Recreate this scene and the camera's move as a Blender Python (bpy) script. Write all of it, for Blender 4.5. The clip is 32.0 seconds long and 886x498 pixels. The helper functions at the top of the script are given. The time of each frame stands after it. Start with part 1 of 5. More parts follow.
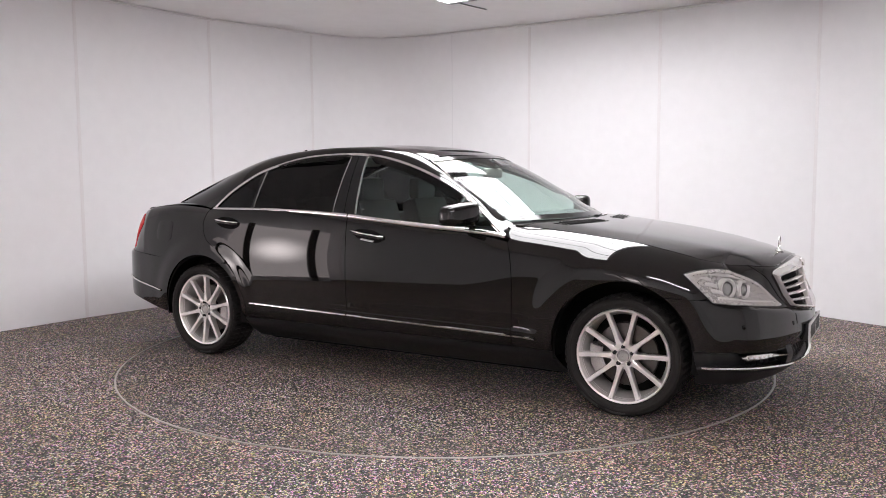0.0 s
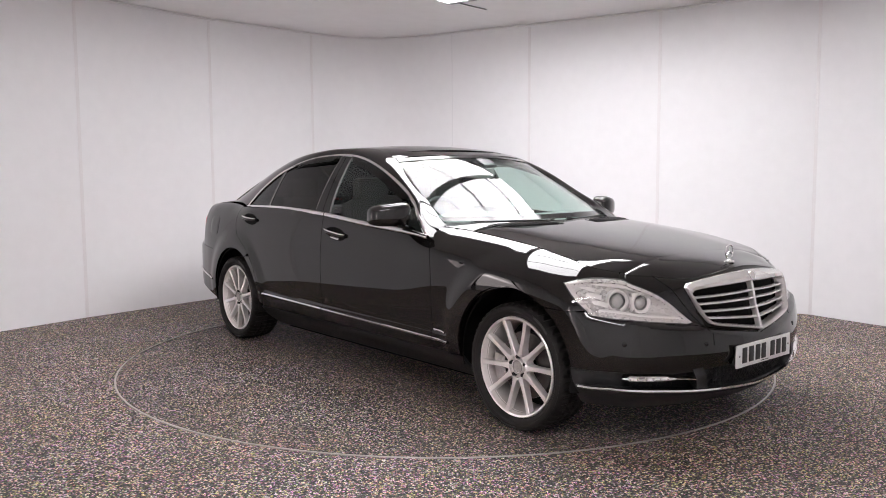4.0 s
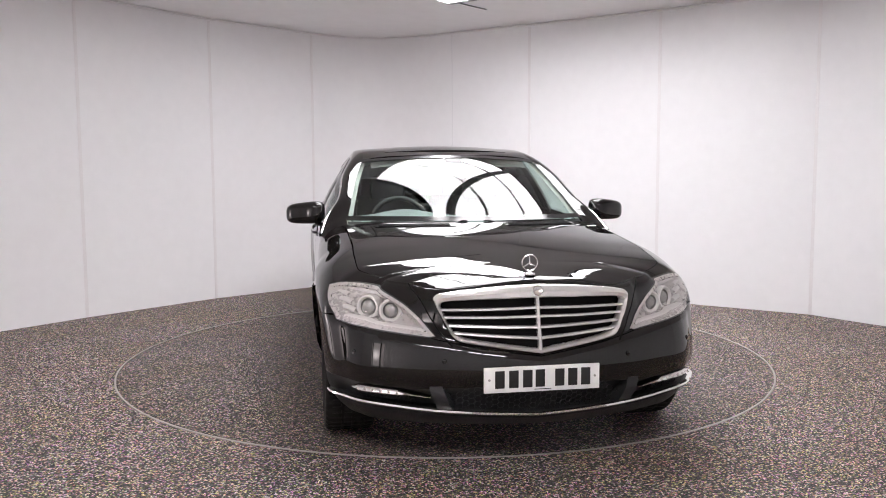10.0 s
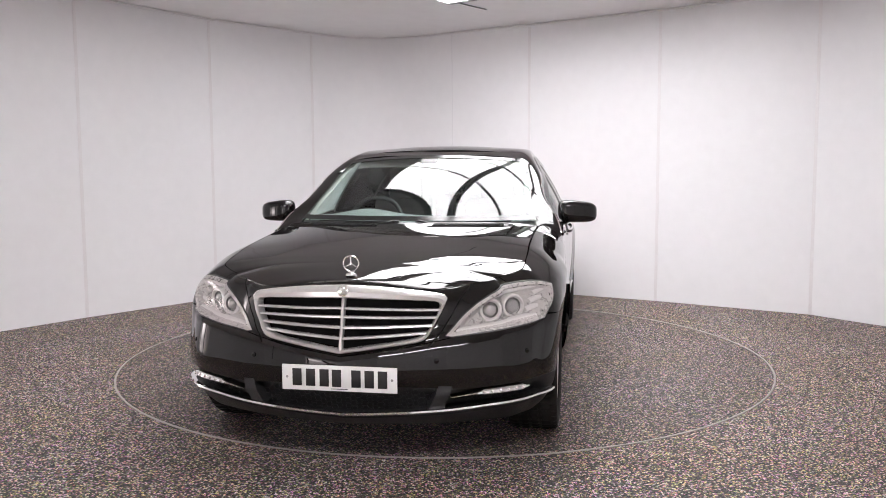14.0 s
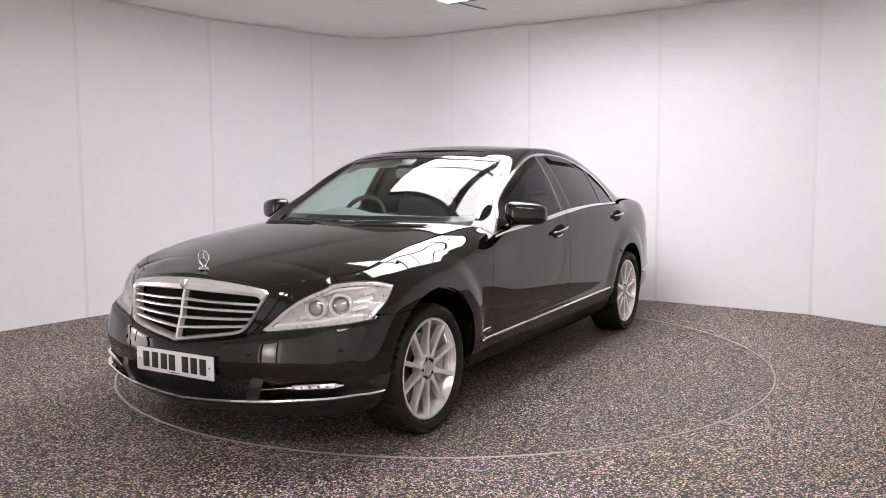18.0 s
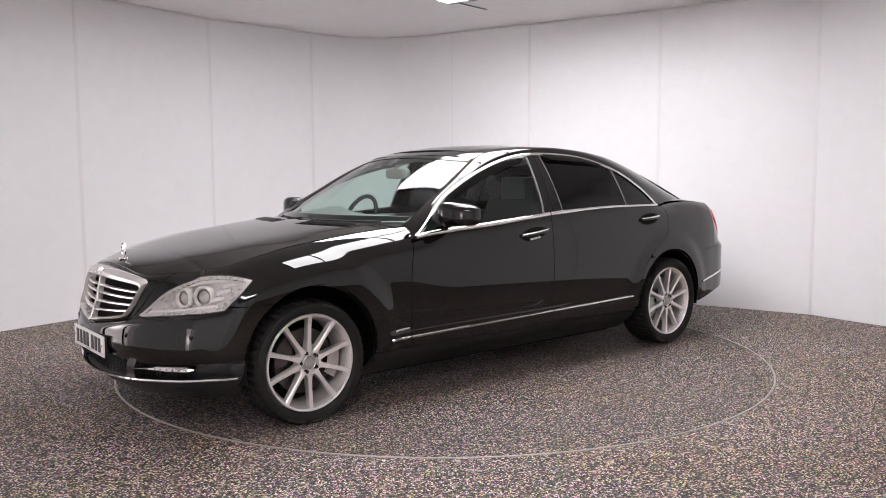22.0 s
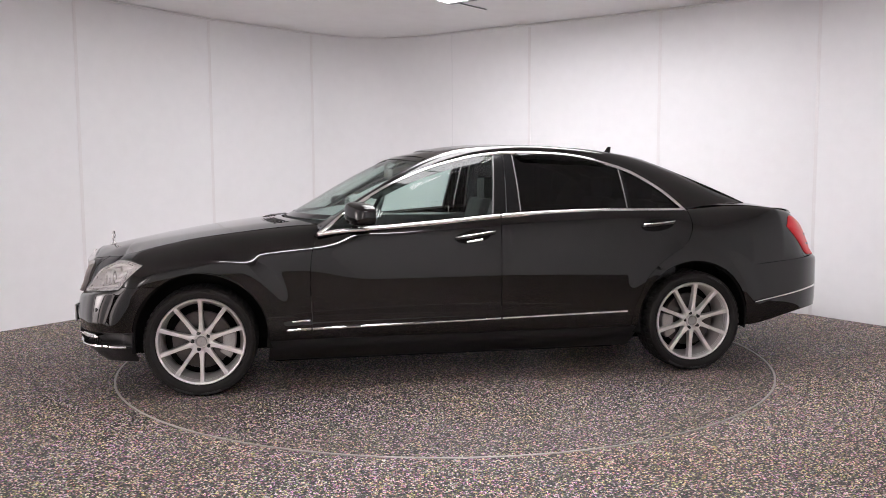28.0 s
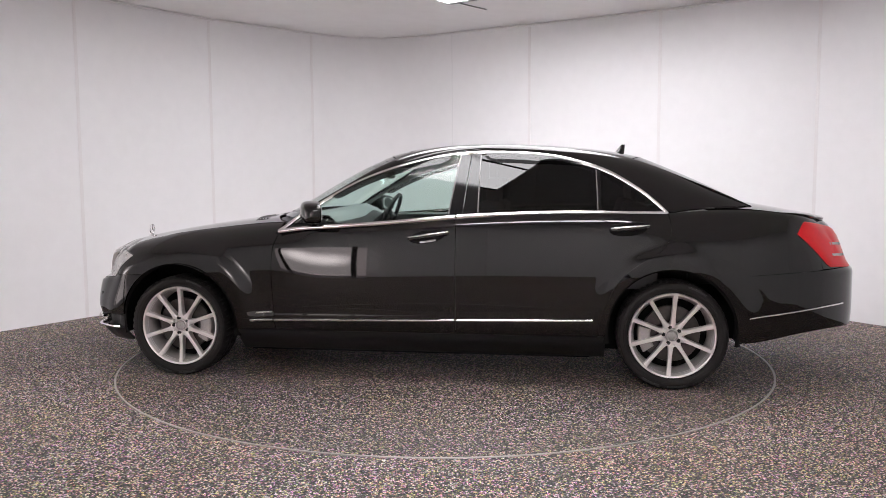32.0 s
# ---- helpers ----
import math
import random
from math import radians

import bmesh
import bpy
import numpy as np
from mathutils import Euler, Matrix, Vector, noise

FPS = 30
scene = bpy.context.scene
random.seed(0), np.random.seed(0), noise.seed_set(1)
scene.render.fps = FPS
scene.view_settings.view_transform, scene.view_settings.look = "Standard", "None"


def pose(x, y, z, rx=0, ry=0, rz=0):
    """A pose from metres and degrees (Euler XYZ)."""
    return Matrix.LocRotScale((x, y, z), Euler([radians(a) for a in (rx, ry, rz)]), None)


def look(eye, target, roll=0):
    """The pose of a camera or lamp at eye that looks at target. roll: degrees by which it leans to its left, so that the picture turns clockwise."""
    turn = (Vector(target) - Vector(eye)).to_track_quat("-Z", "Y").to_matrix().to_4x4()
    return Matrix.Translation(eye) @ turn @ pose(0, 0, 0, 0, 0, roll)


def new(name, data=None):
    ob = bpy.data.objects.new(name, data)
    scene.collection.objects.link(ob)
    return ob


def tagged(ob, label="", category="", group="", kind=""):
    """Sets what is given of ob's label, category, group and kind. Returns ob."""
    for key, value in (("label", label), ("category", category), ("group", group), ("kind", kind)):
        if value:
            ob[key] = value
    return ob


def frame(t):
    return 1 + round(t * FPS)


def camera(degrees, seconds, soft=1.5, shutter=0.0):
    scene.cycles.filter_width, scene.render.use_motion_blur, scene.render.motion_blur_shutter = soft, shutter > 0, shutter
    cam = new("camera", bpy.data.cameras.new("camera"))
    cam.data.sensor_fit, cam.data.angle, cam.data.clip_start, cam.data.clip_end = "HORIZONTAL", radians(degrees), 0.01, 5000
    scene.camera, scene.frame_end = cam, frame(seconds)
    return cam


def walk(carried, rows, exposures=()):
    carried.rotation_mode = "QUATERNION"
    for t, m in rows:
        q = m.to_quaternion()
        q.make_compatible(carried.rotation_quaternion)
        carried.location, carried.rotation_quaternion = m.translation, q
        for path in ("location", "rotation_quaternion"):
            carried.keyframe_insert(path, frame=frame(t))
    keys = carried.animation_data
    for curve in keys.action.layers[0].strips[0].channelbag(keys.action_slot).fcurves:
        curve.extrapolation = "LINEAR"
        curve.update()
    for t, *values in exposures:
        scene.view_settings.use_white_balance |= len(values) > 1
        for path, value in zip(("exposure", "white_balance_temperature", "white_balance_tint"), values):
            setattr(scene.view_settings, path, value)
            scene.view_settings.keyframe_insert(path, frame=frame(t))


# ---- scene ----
EYE = Vector((0.0, -5.8903, 1.2939))
YAW, PITCH = radians(-0.088), radians(-5.117)
AIM = EYE + Vector((math.sin(YAW) * math.cos(PITCH), math.cos(YAW) * math.cos(PITCH), math.sin(PITCH)))
cam = camera(57.572, 32.0, 0.95)
walk(cam, [(0.0, look(EYE, AIM, -0.282)), (32.0, look(EYE, AIM, -0.282))])

# ---- light ----
CEIL = 2.96
world = bpy.data.worlds.new("world")
scene.world = world
world.use_nodes = True
world.node_tree.nodes["Background"].inputs["Color"].default_value = (0.8, 0.85, 1.0, 1)
world.node_tree.nodes["Background"].inputs["Strength"].default_value = 0.05
scene.view_settings.exposure = 0.0

# ---- materials ----


def material(name):
    m = bpy.data.materials.new(name)
    m.use_nodes = True
    return m, m.node_tree, m.node_tree.nodes["Principled BSDF"]


def plain(name, color, rough=0.5, metal=0.0, coat=0.0, bump=0.0, scale=60.0, vary=0.15, **more):
    """A surface with grain at two scales in its colour, its roughness and its relief."""
    m, tree, b = material(name)
    nodes, links = tree.nodes, tree.links
    geo = nodes.new("ShaderNodeTexCoord")
    fine, coarse, mix = nodes.new("ShaderNodeTexNoise"), nodes.new("ShaderNodeTexNoise"), nodes.new("ShaderNodeMath")
    fine.inputs["Scale"].default_value, coarse.inputs["Scale"].default_value = scale, scale / 14
    fine.inputs["Detail"].default_value = 4
    for n in (fine, coarse):
        links.new(geo.outputs["Object"], n.inputs["Vector"])
    mix.operation = "ADD"
    links.new(fine.outputs["Fac"], mix.inputs[0])
    links.new(coarse.outputs["Fac"], mix.inputs[1])
    ramp = nodes.new("ShaderNodeMapRange")
    ramp.inputs["From Min"].default_value, ramp.inputs["From Max"].default_value = 0.6, 1.4
    ramp.inputs["To Min"].default_value, ramp.inputs["To Max"].default_value = 1 - vary, 1 + vary
    links.new(mix.outputs[0], ramp.inputs["Value"])
    tint = nodes.new("ShaderNodeVectorMath")
    tint.operation = "SCALE"
    tint.inputs[0].default_value = color
    links.new(ramp.outputs["Result"], tint.inputs["Scale"])
    links.new(tint.outputs[0], b.inputs["Base Color"])
    rr = nodes.new("ShaderNodeMath")
    rr.operation = "MULTIPLY"
    rr.inputs[1].default_value = rough
    links.new(ramp.outputs["Result"], rr.inputs[0])
    links.new(rr.outputs[0], b.inputs["Roughness"])
    b.inputs["Metallic"].default_value = metal
    b.inputs["Coat Weight"].default_value = coat
    b.inputs["Coat Roughness"].default_value = 0.02
    for key, value in more.items():
        b.inputs[key.replace("_", " ")].default_value = value
    if bump:
        bp = nodes.new("ShaderNodeBump")
        bp.inputs["Strength"].default_value, bp.inputs["Distance"].default_value = 1.0, bump
        links.new(fine.outputs["Fac"], bp.inputs["Height"])
        links.new(bp.outputs["Normal"], b.inputs["Normal"])
    return m


def glowing(name, color, strength):
    m, tree, b = material(name)
    b.inputs["Base Color"].default_value = (*color, 1)
    b.inputs["Emission Color"].default_value = (*color, 1)
    b.inputs["Emission Strength"].default_value = strength
    return m


def glass(name, color, tint, rough=0.0):
    """Thin glass: a clear tinted sheet that mirrors at its Fresnel share."""
    m, tree, b = material(name)
    nodes, links = tree.nodes, tree.links
    nodes.remove(b)
    clear, gloss, mix, lw = (nodes.new("ShaderNodeBsdfTransparent"), nodes.new("ShaderNodeBsdfGlossy"), nodes.new("ShaderNodeMixShader"), nodes.new("ShaderNodeLayerWeight"))
    clear.inputs["Color"].default_value = (*color, 1)
    gloss.inputs["Roughness"].default_value = rough
    lw.inputs["Blend"].default_value = 0.5
    power, share = nodes.new("ShaderNodeMath"), nodes.new("ShaderNodeMapRange")
    power.operation = "POWER"
    power.inputs[1].default_value = 5.0
    links.new(lw.outputs["Facing"], power.inputs[0])
    links.new(power.outputs[0], share.inputs["Value"])
    share.inputs["To Min"].default_value, share.inputs["To Max"].default_value = ((tint - 1) / (tint + 1)) ** 2, 1.0
    links.new(share.outputs["Result"], mix.inputs[0])
    links.new(clear.outputs[0], mix.inputs[1])
    links.new(gloss.outputs[0], mix.inputs[2])
    links.new(mix.outputs[0], nodes["Material Output"].inputs["Surface"])
    return m


def aggregate(name, dark, fine, tones):
    """Resin-bound stone chips of many colours."""
    m, tree, b = material(name)
    nodes, links = tree.nodes, tree.links
    geo = nodes.new("ShaderNodeTexCoord")
    vor, big, dirt = nodes.new("ShaderNodeTexVoronoi"), nodes.new("ShaderNodeTexNoise"), nodes.new("ShaderNodeTexNoise")
    vor.inputs["Scale"].default_value, big.inputs["Scale"].default_value, dirt.inputs["Scale"].default_value = fine, 1.1, 9
    for n in (vor, big, dirt):
        links.new(geo.outputs["Object"], n.inputs["Vector"])
    sep = nodes.new("ShaderNodeSeparateColor")
    links.new(vor.outputs["Color"], sep.inputs[0])
    ramp = nodes.new("ShaderNodeValToRGB")
    stops = ((0.0, 0.006, 0.006, 0.0056), (0.32, 0.018, 0.0178, 0.0162), (0.46, 0.09, 0.089, 0.082), (0.64, 0.32, 0.315, 0.29), (0.82, 0.66, 0.65, 0.60), (1.0, 0.95, 0.94, 0.90))
    els = ramp.color_ramp.elements
    els[0].position, els[1].position = 0.0, 1.0
    els[0].color, els[1].color = (*[c * dark for c in stops[0][1:]], 1), (*[c * dark for c in stops[-1][1:]], 1)
    for p, r, g, bl in stops[1:-1]:
        els.new(p).color = (r * dark, g * dark, bl * dark, 1)
    links.new(sep.outputs[0], ramp.inputs[0])
    # dark resin between the chips
    gap, chips = nodes.new("ShaderNodeMapRange"), nodes.new("ShaderNodeMixRGB")
    gap.interpolation_type = "SMOOTHSTEP"
    gap.inputs["From Min"].default_value, gap.inputs["From Max"].default_value, gap.inputs["To Max"].default_value = 0.38, 0.72, 0.85
    links.new(vor.outputs["Distance"], gap.inputs["Value"])
    links.new(gap.outputs["Result"], chips.inputs[0])
    links.new(ramp.outputs[0], chips.inputs[1])
    chips.inputs[2].default_value = (0.012 * dark, 0.0115 * dark, 0.0105 * dark, 1)
    hue = nodes.new("ShaderNodeMixRGB")
    hue.blend_type = "OVERLAY"
    hue.inputs[0].default_value = tones
    links.new(chips.outputs[0], hue.inputs[1])
    links.new(vor.outputs["Color"], hue.inputs[2])
    rust = nodes.new("ShaderNodeMixRGB")
    rust.blend_type = "MULTIPLY"
    rust.inputs[2].default_value = (0.95, 0.90, 0.76, 1)
    fac = nodes.new("ShaderNodeMapRange")
    fac.inputs["From Min"].default_value, fac.inputs["From Max"].default_value, fac.inputs["To Max"].default_value = 0.36, 0.62, 0.95
    links.new(big.outputs["Fac"], fac.inputs["Value"])
    links.new(fac.outputs["Result"], rust.inputs[0])
    links.new(hue.outputs[0], rust.inputs[1])
    links.new(rust.outputs[0], b.inputs["Base Color"])
    b.inputs["Roughness"].default_value = 0.55
    bp = nodes.new("ShaderNodeBump")
    bp.inputs["Strength"].default_value, bp.inputs["Distance"].default_value = 1.0, 0.006
    links.new(vor.outputs["Distance"], bp.inputs["Height"])
    bp.invert = True
    links.new(bp.outputs["Normal"], b.inputs["Normal"])
    return m


WALL = plain("white_wall_board", (0.868, 0.862, 0.878), 0.42, scale=9, vary=0.025)
# unseen wall behind the camera; its grey is set to limit bounced light
UNSEEN_WALL = plain("unseen_wall_grey", (0.78, 0.78, 0.79), 0.5, scale=12, vary=0.06)
CEILING = plain("ceiling_board", (0.905, 0.893, 0.893), 0.6, scale=7, vary=0.03)
TRIM = plain("white_joint_trim", (0.82, 0.80, 0.81), 0.35, vary=0.03)
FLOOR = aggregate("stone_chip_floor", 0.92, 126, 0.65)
# darker than the floor's chips; part of this tone is the car's shade
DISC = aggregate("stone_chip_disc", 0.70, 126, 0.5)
EDGE = plain("worn_steel_edge", (0.55, 0.53, 0.50), 0.4, 0.9)
LIGHT = glowing("light_panel", (0.995, 0.975, 1.0), 14.4)


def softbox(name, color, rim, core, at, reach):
    """Diffuser with lamp falloff painted into its emission: brightest at core, weaker towards edges."""
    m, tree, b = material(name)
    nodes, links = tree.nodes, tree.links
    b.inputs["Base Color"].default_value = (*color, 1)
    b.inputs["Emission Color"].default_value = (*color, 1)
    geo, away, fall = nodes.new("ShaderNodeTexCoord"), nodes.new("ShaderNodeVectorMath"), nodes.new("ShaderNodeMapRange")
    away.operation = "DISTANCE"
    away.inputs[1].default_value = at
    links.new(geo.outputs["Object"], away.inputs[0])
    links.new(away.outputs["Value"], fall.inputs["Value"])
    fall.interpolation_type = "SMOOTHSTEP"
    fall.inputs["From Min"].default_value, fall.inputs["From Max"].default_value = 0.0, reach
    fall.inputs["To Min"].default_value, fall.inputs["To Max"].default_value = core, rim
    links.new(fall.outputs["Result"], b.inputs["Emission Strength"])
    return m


# glow of the added fill row, which brightens walls and car
LIGHT_FILL = glowing("added_fill_panel", (1.0, 0.96, 0.99), 27.0)
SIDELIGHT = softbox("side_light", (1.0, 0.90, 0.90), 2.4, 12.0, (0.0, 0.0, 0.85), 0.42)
SIDELIGHT_DIM = glowing("side_light_wing", (1.0, 0.88, 0.88), 1.6)
PAINT = plain("black_car_paint", (0.0036, 0.0029, 0.0029), 0.5, 0.0, 1.0, scale=900, vary=0.3, Specular_IOR_Level=0.0, Coat_IOR=1.55)
CHROME = plain("chrome", (0.82, 0.81, 0.80), 0.06, 1.0, vary=0.05)
SATIN = plain("satin_chrome", (0.82, 0.80, 0.79), 0.26, 0.65, 0.3, vary=0.05)
BLACK = plain("black_plastic", (0.014, 0.014, 0.015), 0.42, bump=0.0006, scale=400)
GLOSS = plain("gloss_black_trim", (0.006, 0.006, 0.0065), 0.1, Specular_IOR_Level=0.4)
RUBBER = plain("tyre_rubber", (0.017, 0.0155, 0.015), 0.6, Specular_IOR_Level=0.22, bump=0.0005, scale=200, vary=0.3)
BARREL = plain("wheel_barrel", (0.62, 0.59, 0.57), 0.36, 0.5, vary=0.1)
SIDEWALL = plain("tyre_marking", (0.02, 0.02, 0.02), 0.35)
ALLOY = plain("silver_alloy", (0.93, 0.90, 0.885), 0.3, 0.75, 0.3, scale=300, vary=0.05)
STEEL = plain("brake_steel", (0.10, 0.092, 0.088), 0.35, 0.9, vary=0.2)
CALIPER = plain("cast_caliper", (0.40, 0.38, 0.37), 0.4, 0.5, vary=0.2, scale=120)
DARK = plain("underbody", (0.008, 0.0075, 0.0075), 0.8, Specular_IOR_Level=0.1)
SCREEN = glass("clear_glass", (0.78, 0.90, 0.86), 1.68)
SIDEGLASS = glass("side_glass", (0.78, 0.90, 0.86), 1.5)
PRIVACY = glass("privacy_glass", (0.035, 0.035, 0.037), 1.52)
# grey that carries the glint of the window rubbers; also the glass mark
EDGING = plain("mid_grey", (0.16, 0.155, 0.155), 0.3, vary=0.1)
LENS = glass("lamp_glass", (0.94, 0.94, 0.94), 1.5)
SMOKE = glass("smoked_acrylic", (0.12, 0.12, 0.12), 1.5)
RED = plain("red_lamp_plastic", (0.85, 0.010, 0.018), 0.3, Specular_IOR_Level=0.35, vary=0.1)
CLEAR = plain("clear_lamp_insert", (0.75, 0.70, 0.70), 0.15, 0.2, coat=0.6)
BOWL = plain("lamp_bowl", (0.58, 0.555, 0.54), 0.28, 0.3, coat=0.3, vary=0.12)
BROW = plain("pale_lamp_moulding", (0.79, 0.765, 0.75), 0.3, 0.2, coat=0.4, vary=0.06)
PLATE = plain("plate_white", (0.80, 0.80, 0.79), 0.35, vary=0.03)
BAR = plain("plate_black", (0.012, 0.012, 0.012), 0.4)
LEATHER = plain("grey_leather", (0.065, 0.065, 0.065), 0.5, bump=0.0006, scale=250)
DASH = plain("grey_dashboard", (0.13, 0.14, 0.14), 0.6, bump=0.0004, scale=300)
LINING = plain("pale_headlining", (0.40, 0.39, 0.37), 0.8, scale=200)

# ---- mesh helpers ----


def thing(name, label, category, group="", kind="", at=None):
    ob = new(name)
    ob.empty_display_size = 0.1
    if at is not None:
        ob.matrix_basis = at
    return tagged(ob, label, category, group, kind)


def part(name, bm, mat, parent, label="", smooth=True):
    me = bpy.data.meshes.new(name)
    bm.to_mesh(me)
    bm.free()
    me.materials.append(mat)
    if smooth:
        me.shade_smooth()
        me.set_sharp_from_angle(angle=radians(38))
    ob = new(name, me)
    ob.parent = parent
    if label:
        ob["label"] = label
    return ob


def curve(pts, n):
    """n + 1 points along a smooth curve through pts, at even steps of length."""
    p = np.array(pts, float)
    if len(p) == 2:
        return p[0] + (p[1] - p[0]) * np.linspace(0, 1, n + 1)[:, None]
    q = np.vstack([2 * p[0] - p[1], p, 2 * p[-1] - p[-2]])
    out = []
    for i in range(1, len(q) - 2):
        a, b, c, d = q[i - 1], q[i], q[i + 1], q[i + 2]
        for t in np.linspace(0, 1, 24, endpoint=False):
            out.append(0.5 * (2 * b + (c - a) * t + (2 * a - 5 * b + 4 * c - d) * t * t + (3 * b - a - 3 * c + d) * t ** 3))
    out.append(p[-1])
    return even(np.array(out), n)


def even(p, n):
    p = np.array(p, float)
    s = np.concatenate([[0], np.cumsum(np.linalg.norm(np.diff(p, axis=0), axis=1))])
    k = np.linspace(0, s[-1], n + 1)
    return np.stack([np.interp(k, s, p[:, i]) for i in range(p.shape[1])], 1)


def joined(*pieces):
    out = [np.array(pieces[0], float)]
    for q in pieces[1:]:
        out.append(np.array(q, float)[1:])
    return np.vstack(out)


def coons(bottom, top, left, right, nu, nv, pack=0.0):
    """A grid between four edge curves. pack: how far the rows crowd towards the top."""
    b, t, l, r = even(bottom, nu), even(top, nu), even(left, nv), even(right, nv)
    u = np.linspace(0, 1, nu + 1)[:, None, None]
    vv = np.linspace(0, 1, nv + 1)
    v = ((1 - pack) * vv + pack * np.sin(vv * math.pi / 2))[None, :, None]
    l = np.stack([np.interp(v[0, :, 0], vv, l[:, i]) for i in range(l.shape[1])], 1)
    r = np.stack([np.interp(v[0, :, 0], vv, r[:, i]) for i in range(r.shape[1])], 1)
    g = (1 - v) * b[:, None] + v * t[:, None] + (1 - u) * l[None] + u * r[None]
    return g - ((1 - u) * (1 - v) * b[0] + u * (1 - v) * b[-1] + (1 - u) * v * t[0] + u * v * t[-1])


def grid(bm, g, flip=False, gap=0.0, fold=0.0, out=None):
    """Faces over an array of points. gap: pulls the edges in; fold: bends a flange inwards all round."""
    g = np.array(g, float)
    n, m = g.shape[:2]
    if gap:
        h = g.copy()
        for i, j in ((0, 1), (-1, -2)):
            d = h[j] - h[i]
            g[i] = h[i] + d * (gap / np.maximum(np.linalg.norm(d, axis=1), 1e-6))[:, None].clip(0, 0.45)
        h = g.copy()
        for i, j in ((0, 1), (-1, -2)):
            d = h[:, j] - h[:, i]
            g[:, i] = h[:, i] + d * (gap / np.maximum(np.linalg.norm(d, axis=1), 1e-6))[:, None].clip(0, 0.45)
    if out is not None:
        nor = np.cross(g[1:, :-1] - g[:-1, :-1], g[:-1, 1:] - g[:-1, :-1]).reshape(-1, 3).sum(0)
        flip = bool(nor @ np.array(out) < 0)
    vs = [[bm.verts.new(g[i, j]) for j in range(m)] for i in range(n)]
    for i in range(n - 1):
        for j in range(m - 1):
            f = (vs[i][j], vs[i + 1][j], vs[i + 1][j + 1], vs[i][j + 1])
            bm.faces.new(f[::-1] if flip else f)
    if fold:
        du = np.gradient(g, axis=0)
        dv = np.gradient(g, axis=1)
        nn = np.cross(du, dv)
        nn /= np.maximum(np.linalg.norm(nn, axis=2, keepdims=True), 1e-9)
        if flip:
            nn = -nn
        ring = [(i, 0) for i in range(n)] + [(n - 1, j) for j in range(1, m)] + [(i, m - 1) for i in range(n - 2, -1, -1)] + [(0, j) for j in range(m - 2, 0, -1)]
        inner = [bm.verts.new(g[i, j] - nn[i, j] * fold) for i, j in ring]
        for k in range(len(ring)):
            a, b = ring[k], ring[(k + 1) % len(ring)]
            f = (vs[b[0]][b[1]], vs[a[0]][a[1]], inner[k], inner[(k + 1) % len(ring)])
            bm.faces.new(f[::-1] if flip else f)
    return vs


def tube(bm, pts, radius, sides=8, cap=True, squash=None):
    """A round bar along points. squash: (direction, factor) flattens it."""
    p = [Vector(q) for q in pts]
    rings = []
    for i, q in enumerate(p):
        d = (p[min(i + 1, len(p) - 1)] - p[max(i - 1, 0)]).normalized()
        a = d.orthogonal().normalized() if abs(d.z) > 0.95 else d.cross(Vector((0, 0, 1))).normalized()
        b = d.cross(a)
        r = radius[i] if hasattr(radius, "__len__") else radius
        ring = []
        for k in range(sides):
            w = 2 * math.pi * k / sides
            o = a * math.cos(w) * r + b * math.sin(w) * r
            if squash:
                s = Vector(squash[0])
                o -= s * o.dot(s) * (1 - squash[1])
            ring.append(bm.verts.new(q + o))
        rings.append(ring)
    for i in range(len(rings) - 1):
        for k in range(sides):
            bm.faces.new((rings[i][k], rings[i][(k + 1) % sides], rings[i + 1][(k + 1) % sides], rings[i + 1][k]))
    if cap:
        bm.faces.new(rings[0][::-1])
        bm.faces.new(rings[-1])


def box(bm, x0, x1, y0, y1, z0, z1, bevel=0.0, m=None):
    r = bmesh.ops.create_cube(bm, size=1.0, matrix=Matrix.Translation(((x0 + x1) / 2, (y0 + y1) / 2, (z0 + z1) / 2)) @ Matrix.Diagonal((x1 - x0, y1 - y0, z1 - z0, 1)))
    vs = r["verts"]
    if bevel:
        es = list({e for v in vs for e in v.link_edges})
        vs = list({v for f in bmesh.ops.bevel(bm, geom=es, offset=bevel, segments=2, affect="EDGES", profile=0.6)["faces"] for v in f.verts} | {v for v in vs if v.is_valid})
    if m is not None:
        bmesh.ops.transform(bm, matrix=m, verts=vs)
    return vs


def lathe(bm, profile, steps, axis="y", ends=False):
    """Turns (r, h) round the y axis (or z)."""
    rows = []
    for r, h in profile:
        row = []
        for k in range(steps):
            w = 2 * math.pi * k / steps
            c, s = r * math.cos(w), r * math.sin(w)
            row.append(bm.verts.new((c, h, s) if axis == "y" else (c, s, h)))
        rows.append(row)
    for a, b in zip(rows, rows[1:]):
        for k in range(steps):
            f = (a[k], b[k], b[(k + 1) % steps], a[(k + 1) % steps])
            bm.faces.new(f[::-1] if axis == "z" else f)
    return rows


def prism(bm, outline, y0, y1):
    """Extrudes an (x, z) outline from y0 to y1."""
    a = [bm.verts.new((x, y0, z)) for x, z in outline]
    b = [bm.verts.new((x, y1, z)) for x, z in outline]
    bm.faces.new(a)
    bm.faces.new(b[::-1])
    for k in range(len(a)):
        bm.faces.new((a[k], b[k], b[(k + 1) % len(a)], a[(k + 1) % len(a)]))


